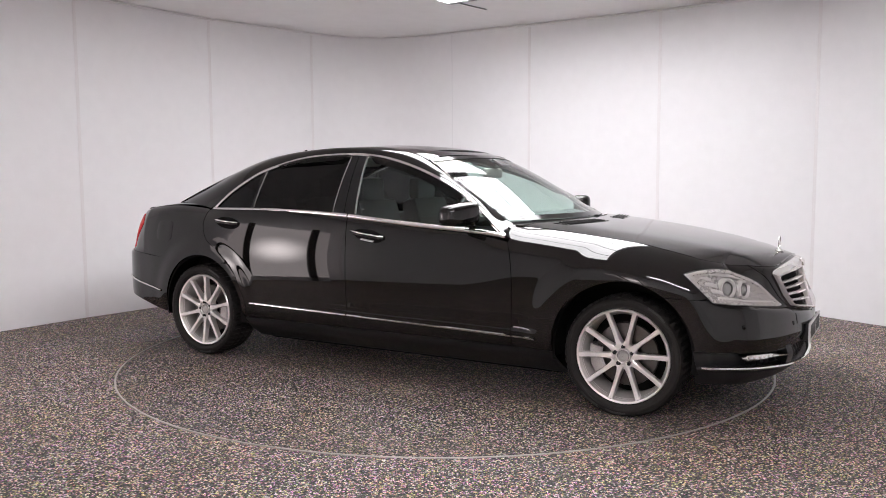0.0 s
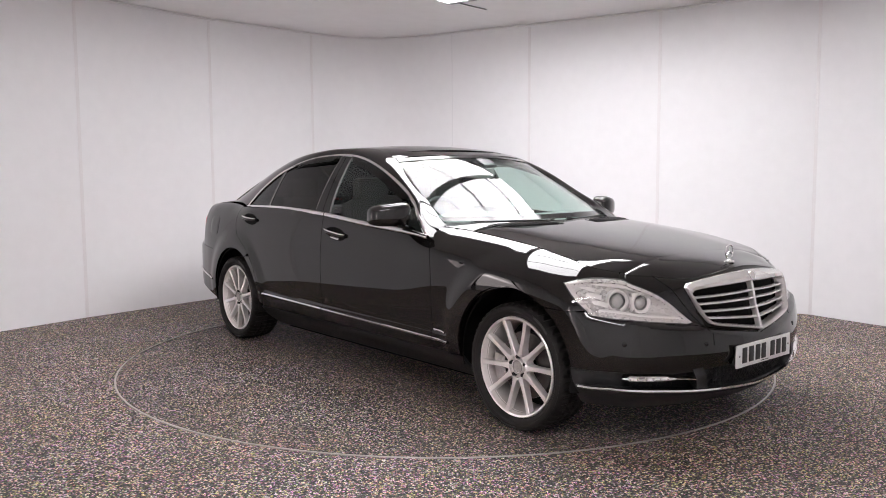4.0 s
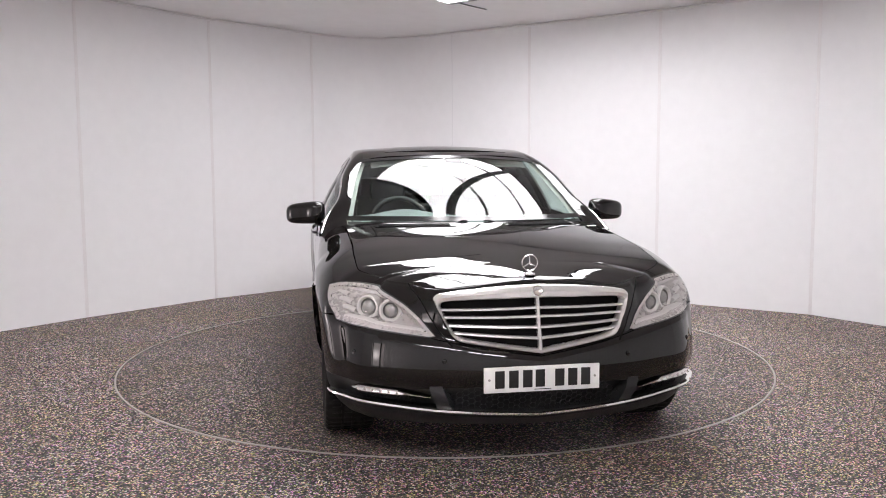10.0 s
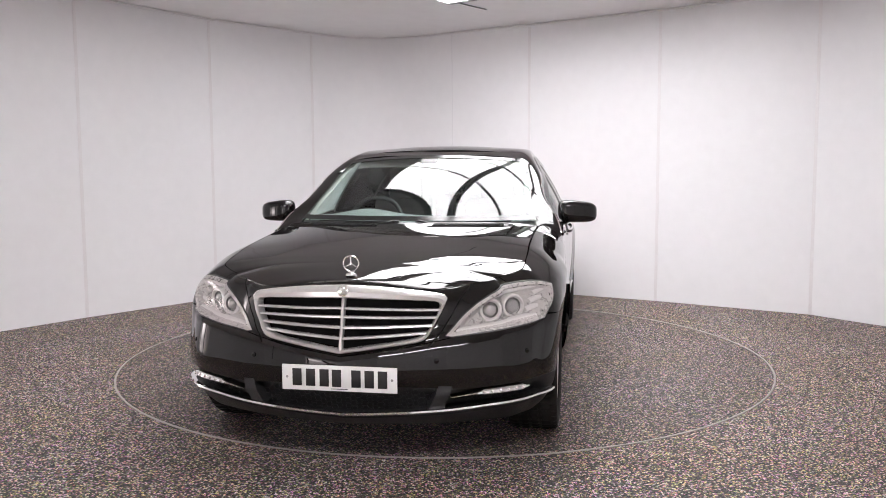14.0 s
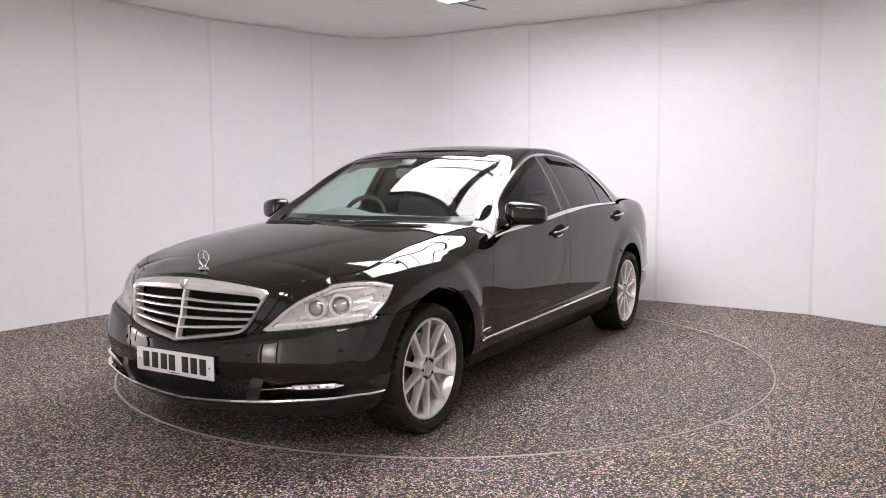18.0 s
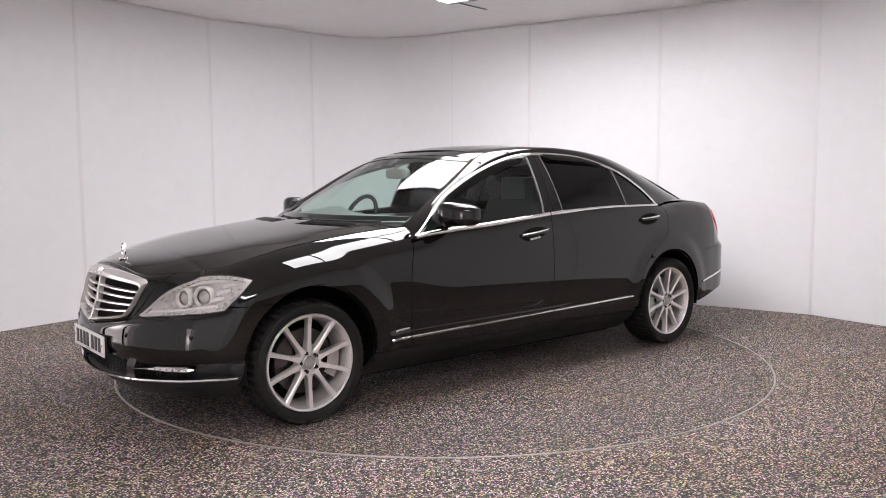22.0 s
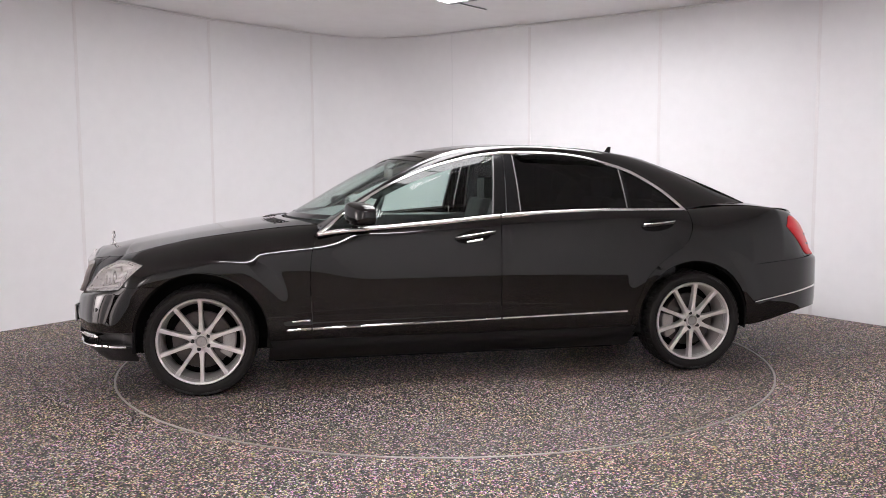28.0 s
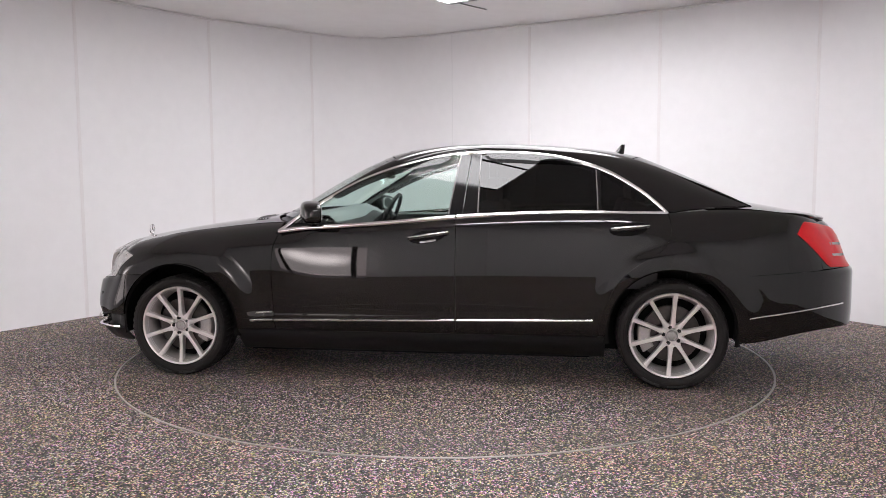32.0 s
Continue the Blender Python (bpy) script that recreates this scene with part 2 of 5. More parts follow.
# ---- the booth ----
PLAN = [(-4.3, -2.2), (-4.12, -0.55), (-3.82, 0.82), (-3.34, 1.56), (-2.46, 2.73), (-1.53, 3.62), (-1.16, 3.87), (-0.74, 3.97), (-0.27, 3.86), (0.10, 3.63),
        (0.95, 3.15), (2.19, 2.40), (3.40, 1.53), (3.85, 0.80), (4.12, -0.55), (4.3, -2.2), (4.05, -4.3), (3.0, -6.2), (1.3, -7.2), (-1.3, -7.2), (-3.0, -6.2), (-4.05, -4.3)]
WALLS = {"wall_west": (0, 5), "wall_north": (5, 9), "wall_east": (9, 15), "wall_south": (15, 22)}
RIM = 2.262


def wall_panel(a, b, parent, mat):
    a, b = Vector((*a, 0)), Vector((*b, 0))
    d = (b - a).normalized()
    n = Vector((d.y, -d.x, 0))
    if n.dot(-(a + b) / 2 + Vector((0, -1.5, 0))) > 0:
        n = -n
    bm = bmesh.new()
    a2, b2 = a + d * 0.001, b - d * 0.001
    base = [a2, b2, b2 + n * 0.06, a2 + n * 0.06]
    lo, hi = [bm.verts.new(p) for p in base], [bm.verts.new(p + Vector((0, 0, CEIL))) for p in base]
    bm.faces.new(lo)
    bm.faces.new(hi[::-1])
    for k in range(4):
        bm.faces.new((lo[k], hi[k], hi[(k + 1) % 4], lo[(k + 1) % 4]))
    bmesh.ops.recalc_face_normals(bm, faces=bm.faces)
    part("panel", bm, mat, parent, smooth=False)


def joint(p, q, r, parent):
    """The cover strip on a joint at q between the panels p-q and q-r."""
    d = (Vector(r) - Vector(p)).normalized()
    bm = bmesh.new()
    box(bm, -0.016, 0.016, -0.004, 0.003, 0.0, CEIL - 0.03, 0.002)
    bmesh.ops.transform(bm, matrix=Matrix.Translation((*q, 0)) @ Matrix.Rotation(math.atan2(d.y, d.x), 4, "Z"), verts=bm.verts)
    part("trim", bm, TRIM, parent)


def booth():
    n = len(PLAN)
    for name, (i0, i1) in WALLS.items():
        w = thing(name, "plain pale grey unseen wall closing the booth, toned to limit bounced light" if name == "wall_south" else "smooth white painted wall boards round the booth", "wall", kind="structure")
        if name == "wall_north":
            bend = curve(PLAN[i0:i1 + 1], 40)
            bm = bmesh.new()
            back = bend + np.array([-0.01, 0.07])
            grid(bm, np.array([[(*a, 0), (*a, CEIL), (*b, CEIL), (*b, 0)] for a, b in zip(bend, back)]), out=(0, -1, 0))
            part("panel", bm, WALL, w, "curved corner board")
            joint(PLAN[4], PLAN[5], PLAN[6], w)
            continue
        for i in range(i0, i1):
            wall_panel(PLAN[i], PLAN[(i + 1) % n], w, UNSEEN_WALL if name == "wall_south" else WALL)
        for i in range(i0, i1):
            if i not in (6, 7, 8, 9):
                joint(PLAN[i - 1], PLAN[i], PLAN[(i + 1) % n], w)
    # floor with a round hole for the turntable
    bm = bmesh.new()
    steps = 160
    ring = [bm.verts.new((2.276 * math.cos(2 * math.pi * k / steps), 2.276 * math.sin(2 * math.pi * k / steps), 0)) for k in range(steps)]
    far = [bm.verts.new((9 * math.cos(2 * math.pi * k / steps), 9 * math.sin(2 * math.pi * k / steps), 0)) for k in range(steps)]
    low = [bm.verts.new((v.co.x, v.co.y, -0.06)) for v in ring]
    for k in range(steps):
        j = (k + 1) % steps
        bm.faces.new((ring[k], far[k], far[j], ring[j]))
        bm.faces.new((low[k], ring[k], ring[j], low[j]))
    bm.faces.new(low)
    ob = part("floor", bm, FLOOR, None, smooth=False)
    tagged(ob, "speckled resin-bound stone chip floor", "floor", kind="structure")
    bm = bmesh.new()
    outline = [bm.verts.new((x * 1.05, y * 1.05, CEIL)) for x, y in PLAN]
    top = [bm.verts.new((v.co.x, v.co.y, CEIL + 0.1)) for v in outline]
    bm.faces.new(outline)
    bm.faces.new(top[::-1])
    bmesh.ops.recalc_face_normals(bm, faces=bm.faces)
    tagged(part("ceiling", bm, CEILING, None, smooth=False), "flat off-white ceiling of the booth", "ceiling", kind="structure")
    # a thin shadow-gap bead where wall and ceiling meet
    bm = bmesh.new()
    pts = [Vector((x * 0.996, y * 0.996, CEIL - 0.014)) for x, y in PLAN]
    tube(bm, pts + pts[:1], 0.012, 6, False)
    tagged(part("trim", bm, TRIM, None), "slim white bead along the ceiling edge", "trim", kind="structure")


def turntable():
    t = thing("turntable", "round turntable flush with the speckled stone floor, thin steel edge", "turntable")
    bm = bmesh.new()
    rows = lathe(bm, [(RIM - 0.002, -0.05), (RIM - 0.002, 0.0)], 160, "z")
    bm.faces.new(rows[-1])
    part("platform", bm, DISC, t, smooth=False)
    bm = bmesh.new()
    lathe(bm, [(RIM, -0.04), (RIM, 0.002), (RIM + 0.002, 0.004), (RIM + 0.009, 0.004), (RIM + 0.011, 0.002), (RIM + 0.011, -0.04)], 200, "z")
    part("edge_ring", bm, EDGE, t)
    return t


def light_row(at, across, along, step, mat):
    """A luminous box of diffuser sheets with slim dark bars between them; local x runs across, y along."""
    lp = thing("ceiling_light", "long luminous ceiling box with white diffusers and dark slim bars", "ceiling light", group="luminous ceiling boxes", at=at)
    lines = [k * step for k in range(int(along / step + 0.999))] + [along]
    for a, b in zip(lines, lines[1:]):
        bm = bmesh.new()
        box(bm, 0.0, across, a + 0.0165, b - 0.0165, -0.012, 0.0)
        part("diffuser", bm, mat, lp, smooth=False)
    for a in lines:
        bm = bmesh.new()
        box(bm, 0.0, across, a - 0.016, a + 0.016, -0.02, 0.03)
        part("bar", bm, BAR, lp, smooth=False)
    for x in (-0.004, across + 0.004):
        bm = bmesh.new()
        box(bm, x - 0.0035, x + 0.0035, -0.01, along + 0.01, -0.018, 0.04)
        part("side_rail", bm, TRIM, lp, smooth=False)


def wall_light(x, y, facing, width, height):
    """A tall luminous panel standing against the wall, dark posts and narrow side wings."""
    wl = thing("wall_light", "tall luminous panel between dark posts against the wall", "light panel", group="tall wall light panels", at=pose(x, y, 0, 0, 0, facing))
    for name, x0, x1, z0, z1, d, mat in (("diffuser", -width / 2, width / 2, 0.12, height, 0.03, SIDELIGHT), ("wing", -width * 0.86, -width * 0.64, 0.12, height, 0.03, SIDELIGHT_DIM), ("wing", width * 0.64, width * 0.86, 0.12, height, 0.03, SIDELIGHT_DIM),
                                         ("post", -width * 0.63, -width * 0.51, 0.0, height + 0.05, 0.05, BAR), ("post", width * 0.51, width * 0.63, 0.0, height + 0.05, 0.05, BAR), ("plinth", -width * 0.86, width * 0.86, 0.0, 0.115, 0.05, TRIM)):
        bm = bmesh.new()
        box(bm, x0, x1, -d, 0.0, z0, z1, 0.004)
        part(name, bm, mat, wl, smooth=False)


def lights():
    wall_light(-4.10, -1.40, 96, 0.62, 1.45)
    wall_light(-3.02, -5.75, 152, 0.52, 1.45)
    turn = -37
    for start, across, along, step in (((-0.93, 0.47), 1.12, 1.66, 0.635), ((-0.716, -1.274), 0.98, 2.984, 0.635)):
        light_row(pose(start[0], start[1], CEIL - 0.045, 0, 0, turn), across, along, step, LIGHT)
    # unseen fill row, added above the camera to even out the light
    light_row(pose(1.25, -5.45, CEIL - 0.045, 0, 0, 90), 0.60, 2.5, 0.625, LIGHT_FILL)


def ceiling_cable():
    bm = bmesh.new()
    tube(bm, curve([(0.15, 2.02, CEIL - 0.006), (0.28, 2.16, CEIL - 0.008), (0.43, 2.33, CEIL - 0.006)], 10), 0.005, 6)
    tagged(part("ceiling_cable", bm, BAR, None), "short dark cable lying along the ceiling", "cable")


booth()
ceiling_cable()
TABLE = turntable()
lights()

# ---- the car: x forward, y to its left, origin on the ground between the axles ----
# plan outline from the tail's middle round the left side to the nose's middle
OUT = np.array([(-3.34, -2.79, 0.0), (-2.99, -2.76, 0.35), (-2.706, -2.66, 0.63), (-2.466, -2.465, 0.797), (-2.2, -2.2, 0.872), (-1.9, -1.9, 0.908), (-1.5, -1.5, 0.922), (-0.5, -0.5, 0.924),
                (0.5, 0.5, 0.924), (1.1, 1.1, 0.926), (1.5, 1.5, 0.928), (1.75, 1.75, 0.925), (2.002, 2.0, 0.892), (2.223, 2.195, 0.785), (2.415, 2.290, 0.62), (2.63, 2.365, 0.42), (2.883, 2.413, 0.18), (3.083, 2.425, 0.0)])
# along the outline: u, shoulder height, inset of the shoulder, depth over which it rolls in
SHOULDER = np.array([(-3.34, 1.005, 0.050, 0.16), (-2.99, 1.005, 0.050, 0.16), (-2.6, 1.018, 0.055, 0.18), (-2.466, 1.036, 0.07, 0.24), (-2.2, 1.076, 0.12, 0.30), (-1.9, 1.096, 0.15, 0.30), (-1.56, 1.082, 0.125, 0.24), (-1.2, 1.082, 0.095, 0.18),
                     (-0.6, 1.072, 0.080, 0.16), (0.0, 1.034, 0.078, 0.16), (0.5, 1.002, 0.085, 0.16), (0.87, 1.006, 0.14, 0.17), (1.05, 0.996, 0.155, 0.17), (1.35, 0.964, 0.165, 0.18), (1.7, 0.914, 0.165, 0.19),
                     (2.0, 0.852, 0.15, 0.2), (2.223, 0.825, 0.125, 0.22), (2.415, 0.812, 0.085, 0.25), (2.63, 0.794, 0.060, 0.28), (2.85, 0.812, 0.070, 0.30), (3.083, 0.824, 0.080, 0.32)])
LOW = np.array([(0.15, 0.17), (0.20, 0.105), (0.26, 0.045), (0.33, 0.012), (0.40, 0.003), (0.46, 0.0), (0.6, 0.0), (1.6, 0.0)])
ARCH_F, ARCH_R = (1.565, 0.35, 0.392), (-1.575, 0.352, 0.385)


def smooth_table(table):
    """Monotone-ish cubic interpolation of the columns of a table over its first."""
    x, y = table[:, 0], table[:, 1:]
    d = np.diff(y, axis=0) / np.diff(x)[:, None]
    m = np.vstack([d[:1], (d[:-1] + d[1:]) / 2, d[-1:]])

    def f(u):
        u = np.clip(np.asarray(u, float), x[0], x[-1])
        i = np.clip(np.searchsorted(x, u) - 1, 0, len(x) - 2)
        h = (x[i + 1] - x[i])
        t = ((u - x[i]) / h)[..., None]
        h = h[..., None]
        return (1 + 2 * t) * (1 - t) ** 2 * y[i] + t * (1 - t) ** 2 * h * m[i] + t * t * (3 - 2 * t) * y[i + 1] + t * t * (t - 1) * h * m[i + 1]
    return f


def spline(table):
    """Natural cubic spline through the columns of a table over its first."""
    x, y = table[:, 0], table[:, 1:]
    n, h = len(x), np.diff(x)
    a, r = np.eye(n), np.zeros_like(y)
    for i in range(1, n - 1):
        a[i, i - 1:i + 2] = h[i - 1], 2 * (h[i - 1] + h[i]), h[i]
        r[i] = 6 * ((y[i + 1] - y[i]) / h[i] - (y[i] - y[i - 1]) / h[i - 1])
    m = np.linalg.solve(a, r)

    def f(u):
        u = np.clip(np.asarray(u, float), x[0], x[-1])
        i = np.clip(np.searchsorted(x, u) - 1, 0, n - 2)
        d = h[i][..., None]
        s, t = (x[i + 1] - u)[..., None], (u - x[i])[..., None]
        return (m[i] * s ** 3 + m[i + 1] * t ** 3) / (6 * d) + (y[i] / d - m[i] * d / 6) * s + (y[i + 1] / d - m[i + 1] * d / 6) * t
    return f


out_at, shoulder_at, low_at = smooth_table(OUT), spline(SHOULDER), smooth_table(LOW)


def top_of(u):
    return shoulder_at(u)[..., 0]


NOSE_SEAM = np.array([(1.985, 0.662), (2.20, 0.643), (2.42, 0.612), (2.60, 0.585), (2.78, 0.555), (3.083, 0.515)])


def inside(p, loop):
    """How deep points lie inside a closed outline; negative outside."""
    a, b = loop, np.roll(loop, -1, 0)
    q = p[..., None, :]
    d = b - a
    k = np.clip(((q - a) * d).sum(-1) / (d * d).sum(-1), 0, 1)
    dist = np.linalg.norm(q - a - k[..., None] * d, axis=-1).min(-1)
    cross = ((a[:, 1] > q[..., 1]) != (b[:, 1] > q[..., 1])) & (q[..., 0] < d[:, 0] * (q[..., 1] - a[:, 1]) / np.where(np.abs(d[:, 1]) < 1e-9, 1e-9, d[:, 1]) + a[:, 0])
    return np.where(cross.sum(-1) % 2 == 1, dist, -dist)


def skin(p, proud=0.0, wells=True):
    """Points (u, z) of the unrolled body side to points in space, on the left."""
    p = np.asarray(p, float)
    u, z = p[..., 0], p[..., 1]
    o = out_at(u)
    e = 1e-3
    d = out_at(u + e) - out_at(u - e)
    d /= np.maximum(np.linalg.norm(d, axis=-1, keepdims=True), 1e-9)
    n = np.stack([-d[..., 1], d[..., 0]], -1)
    n = np.where((n[..., 0:1] * o[..., 0:1] + n[..., 1:2] * o[..., 1:2] * 4) < 0, -n, n)
    s = shoulder_at(u)
    h = np.clip((s[..., 0] - z) / s[..., 2], 0, 1)
    cut = np.interp(u, [0.5, 0.95, 2.2, 2.5], [0.0, 0.06, 0.06, 0.0])
    h = cut + (1 - cut) * h
    ins = s[..., 1] * (1 - np.sqrt(np.clip(1 - (1 - h) ** 2, 0, 1))) / (1 - np.sqrt(1 - (1 - cut) ** 2)) + low_at(z)[..., 0]
    door = np.interp(u, [-1.75, -1.25, 0.55, 0.98], [0, 1, 1, 0])
    easy = 0.021 * np.clip(1 - (s[..., 0] - z) / 0.5, 0, 1) ** 1.5 + 0.004 * np.log1p(np.exp((0.048 - (s[..., 0] - z)) / 0.004)) * 0.24 + low_at(z)[..., 0]
    ins = ins + (easy - ins) * door * door * (3 - 2 * door)
    for cx, cz, r, far, swell in ((*ARCH_F, 0.20, 0.022), (*ARCH_R, 0.165, 0.015)):
        dist = np.hypot(u - cx, z - cz)
        k = np.clip((r + far - dist) / 0.125, 0, 1)
        ins = ins - swell * k * k * (3 - 2 * k) * (np.abs(u) < 2.3)
    wide = np.clip((2.1 - np.abs(u)) / 0.5, 0, 1)
    ins = ins + wide * (0.20 * np.minimum(z - 0.74, 0) ** 2 + 0.22 * np.maximum(z - 0.74, 0) ** 2)
    k = np.clip((0.44 - z) / 0.05, 0, 1)
    ins = ins - 0.014 * k * k * (3 - 2 * k) * np.clip((1.25 - np.abs(u)) / 0.2, 0, 1)
    ins = ins + (0.55 * np.clip(z - 0.37, 0, 0.28) ** 2 - 0.007) * np.interp(u, [1.95, 2.2], [0, 1])
    seam = np.interp(u, NOSE_SEAM[:, 0], NOSE_SEAM[:, 1])
    k = np.clip((z - seam + 0.03) / 0.045, 0, 1)
    ins = ins + 0.055 * k * k * (3 - 2 * k) * np.interp(u, [1.98, 2.2, 2.48, 2.62, 3.083], [0, 1, 0.8, 0.35, 0.25])
    k = np.clip((z - 0.700) / 0.060, 0, 1)
    ins = ins + (0.045 * k * k * (3 - 2 * k) + 0.085 * np.clip((z - 0.735) / 0.25, 0, 1)) * np.interp(-u, [2.25, 2.62], [0, 1])
    # the hollow along the bumper's foot
    ins = ins + 0.013 * np.exp(-((z - 0.385) / 0.03) ** 2) * np.interp(u, [2.0, 2.25], [0, 1])
    if wells:
        for loop, depth, start in ((LAMP_LINE, 0.075, 0.020), (GRILLE_LINE, 0.12, -0.006)):
            near = (u > 1.8) & (z > 0.5)
            if near.any():
                ins = ins + near * depth * np.clip((inside(p, loop) - start) / 0.010, 0, 1)
    xy = o + n * (proud - ins)[..., None]
    return np.stack([xy[..., 0], np.maximum(xy[..., 1], 0), z], -1)


LAMP_LINE = joined(curve([(1.89, 0.787), (1.97, 0.806), (2.06, 0.809), (2.18, 0.799), (2.27, 0.784), (2.35, 0.762), (2.42, 0.728), (2.49, 0.682), (2.54, 0.638), (2.583, 0.600)], 28), curve([(2.583, 0.600), (2.565, 0.594), (2.42, 0.607), (2.25, 0.625), (2.14, 0.633), (2.04, 0.645)], 16), curve([(2.04, 0.645), (1.985, 0.70), (1.94, 0.742), (1.89, 0.787)], 8))[:-1]
GRILLE_LINE = np.array([(3.3, 0.768), (2.9, 0.763), (2.72, 0.757), (2.63, 0.752), (2.603, 0.744), (2.598, 0.733), (2.612, 0.70), (2.638, 0.655), (2.67, 0.617), (2.70, 0.598), (2.76, 0.585), (2.9, 0.566), (3.083, 0.543), (3.3, 0.543)])


def arc(c, a0, a1, n=24):
    a = np.radians(np.linspace(a0, a1, n))
    return np.stack([c[0] + c[2] * np.cos(a), c[1] + c[2] * np.sin(a)], 1)


def mirrored(g, side):
    return g if side > 0 else g * np.array([1, -1, 1])


def side_panel(name, bottom, top, left, right, nu, nv, car, side, mat=None, pack=0.35, label=""):
    g = mirrored(skin(coons(bottom, top, left, right, nu, nv, pack)), side)
    bm = bmesh.new()
    grid(bm, g, gap=0.0022, fold=0.016, out=(0, side, 0.2))
    return part(name, bm, mat or PAINT, car, label)


def both(name, bottom, top, left, right, nu, nv, car, mat=None, pack=0.0, label="", lift=None, out=(1, 0, 0)):
    """A panel across the nose or the tail: the left half and its mirror in one mesh. The right edge lies on the middle."""
    g = skin(coons(bottom, top, left, right, nu, nv, pack))
    if lift is not None:
        g = lift(g)
    g[-1, :, 1] = 0
    full = np.concatenate([g, (g * np.array([1, -1, 1]))[-2::-1]], 0)
    bm = bmesh.new()
    grid(bm, full, gap=0.002, fold=0.016, out=out)
    return part(name, bm, mat or PAINT, car, label)


def band(bm, pts, width, proud, side, f=None, steps=40, ends=True):
    """A raised strip along (u, z) points of the skin (or of the surface f), with a rounded section."""
    f = f or skin
    p = curve(pts, steps)
    d = np.gradient(p, axis=0)
    d /= np.linalg.norm(d, axis=1, keepdims=True)
    n = np.stack([-d[:, 1], d[:, 0]], 1)
    rows = []
    for w, h in ((-0.5, -0.004), (-0.5, 0.4), (-0.25, 0.9), (0.0, 1.0), (0.25, 0.9), (0.5, 0.4), (0.5, -0.004)):
        rows.append(mirrored(f(p + n * w * width, proud * h if h > 0 else h), side))
    g = np.stack(rows, 1)
    grid(bm, g, out=(0, side, 0.3))


# greenhouse: outer line round the side windows (x, z), and how far the glass leans in
DLO = [(0.876, 0.958), (0.83, 0.987), (0.729, 1.066), (0.558, 1.175), (0.38, 1.271), (0.20, 1.343), (0.02, 1.396), (-0.14, 1.431), (-0.29, 1.450), (-0.42, 1.456), (-0.655, 1.449), (-0.84, 1.43), (-1.025, 1.388), (-1.205, 1.326), (-1.38, 1.220), (-1.482, 1.138), (-1.558, 1.066)]
INNER = [(0.818, 0.744, 1.033), (0.716, 0.719, 1.094), (0.605, 0.697, 1.164), (0.49, 0.674, 1.228), (0.38, 0.650, 1.292), (0.275, 0.622, 1.355), (0.15, 0.592, 1.418), (0.02, 0.574, 1.462), (-0.12, 0.566, 1.486), (-0.27, 0.565, 1.497), (-0.43, 0.565, 1.499), (-0.66, 0.56, 1.494), (-0.88, 0.55, 1.480), (-1.10, 0.54, 1.456), (-1.33, 0.535, 1.412), (-1.60, 0.56, 1.315), (-1.85, 0.60, 1.20), (-2.06, 0.64, 1.105)]
BELT = [(0.876, 0.950), (0.755, 0.966), (0.61, 0.977), (0.257, 1.000), (-0.1, 1.029), (-0.284, 1.044), (-0.454, 1.053), (-0.633, 1.060), (-0.99, 1.068), (-1.556, 1.063)]
LEAN = smooth_table(np.array([(-2.2, 0.70), (-1.56, 0.798), (-1.2, 0.835), (-0.7, 0.862), (-0.1, 0.872), (0.4, 0.872), (0.9, 0.862)]))


RIDGE = skin(np.stack([np.linspace(0.8, 3.083, 300), top_of(np.linspace(0.8, 3.083, 300))], 1))


def house(p, proud=0.0):
    """Points (x, z) on the leaning plane of the side windows."""
    p = np.asarray(p, float)
    x, z = p[..., 0], p[..., 1]
    h = z - 1.05
    y = LEAN(x)[..., 0] - 0.40 * h - 0.50 * np.clip(h, 0, 1) ** 2 - 0.042 * np.exp(-((x - 0.58) / 0.2) ** 2) * np.clip((h + 0.03) / 0.10, 0, 1)
    return np.stack([x, y + proud * 0.87, z + proud * 0.45], -1)


ROOF = smooth_table(np.array([(-1.47, 1.414), (-1.3, 1.453), (-1.115, 1.480), (-0.9, 1.501), (-0.7, 1.514), (-0.5, 1.520), (-0.3, 1.518), (-0.1, 1.505), (0.1, 1.478), (0.2, 1.459), (0.33, 1.428)]))


def bez(a, c, b, n):
    t = np.linspace(0, 1, n + 1)[:, None, None]
    return np.moveaxis((1 - t) ** 2 * a + 2 * t * (1 - t) * c + t * t * b, 0, 1)


CROWN = np.polyfit([0.90, 1.10, 1.33, 1.53, 1.74, 1.94, 2.10, 2.25, 2.345], [1.040, 1.028, 1.000, 0.974, 0.943, 0.9085, 0.877, 0.846, 0.823], 4)


def bonnet_top(x, y):
    """The bonnet's surface: a gentle crown, a soft crease along each side, then down to the wings."""
    ye, ze = np.interp(x, RIDGE[:, 0], RIDGE[:, 1]), np.interp(x, RIDGE[:, 0], RIDGE[:, 2])
    ye = np.maximum(ye, 1e-4)
    drop = np.polyval(CROWN, x) - ze
    line, w = np.interp(x, [0.9, 2.3], [0.60, 0.42]), 0.03
    soft = lambda v: w * np.log1p(np.exp((v - line) / w))
    share = 0.42 * np.clip((ye - line) / 0.15, 0, 1)
    a = np.abs(y)
    z = np.polyval(CROWN, x) - drop * ((1 - share) * (a / ye) ** 2 + share * soft(a) / np.maximum(soft(ye), 1e-6))
    return np.stack([x, y, z], -1)


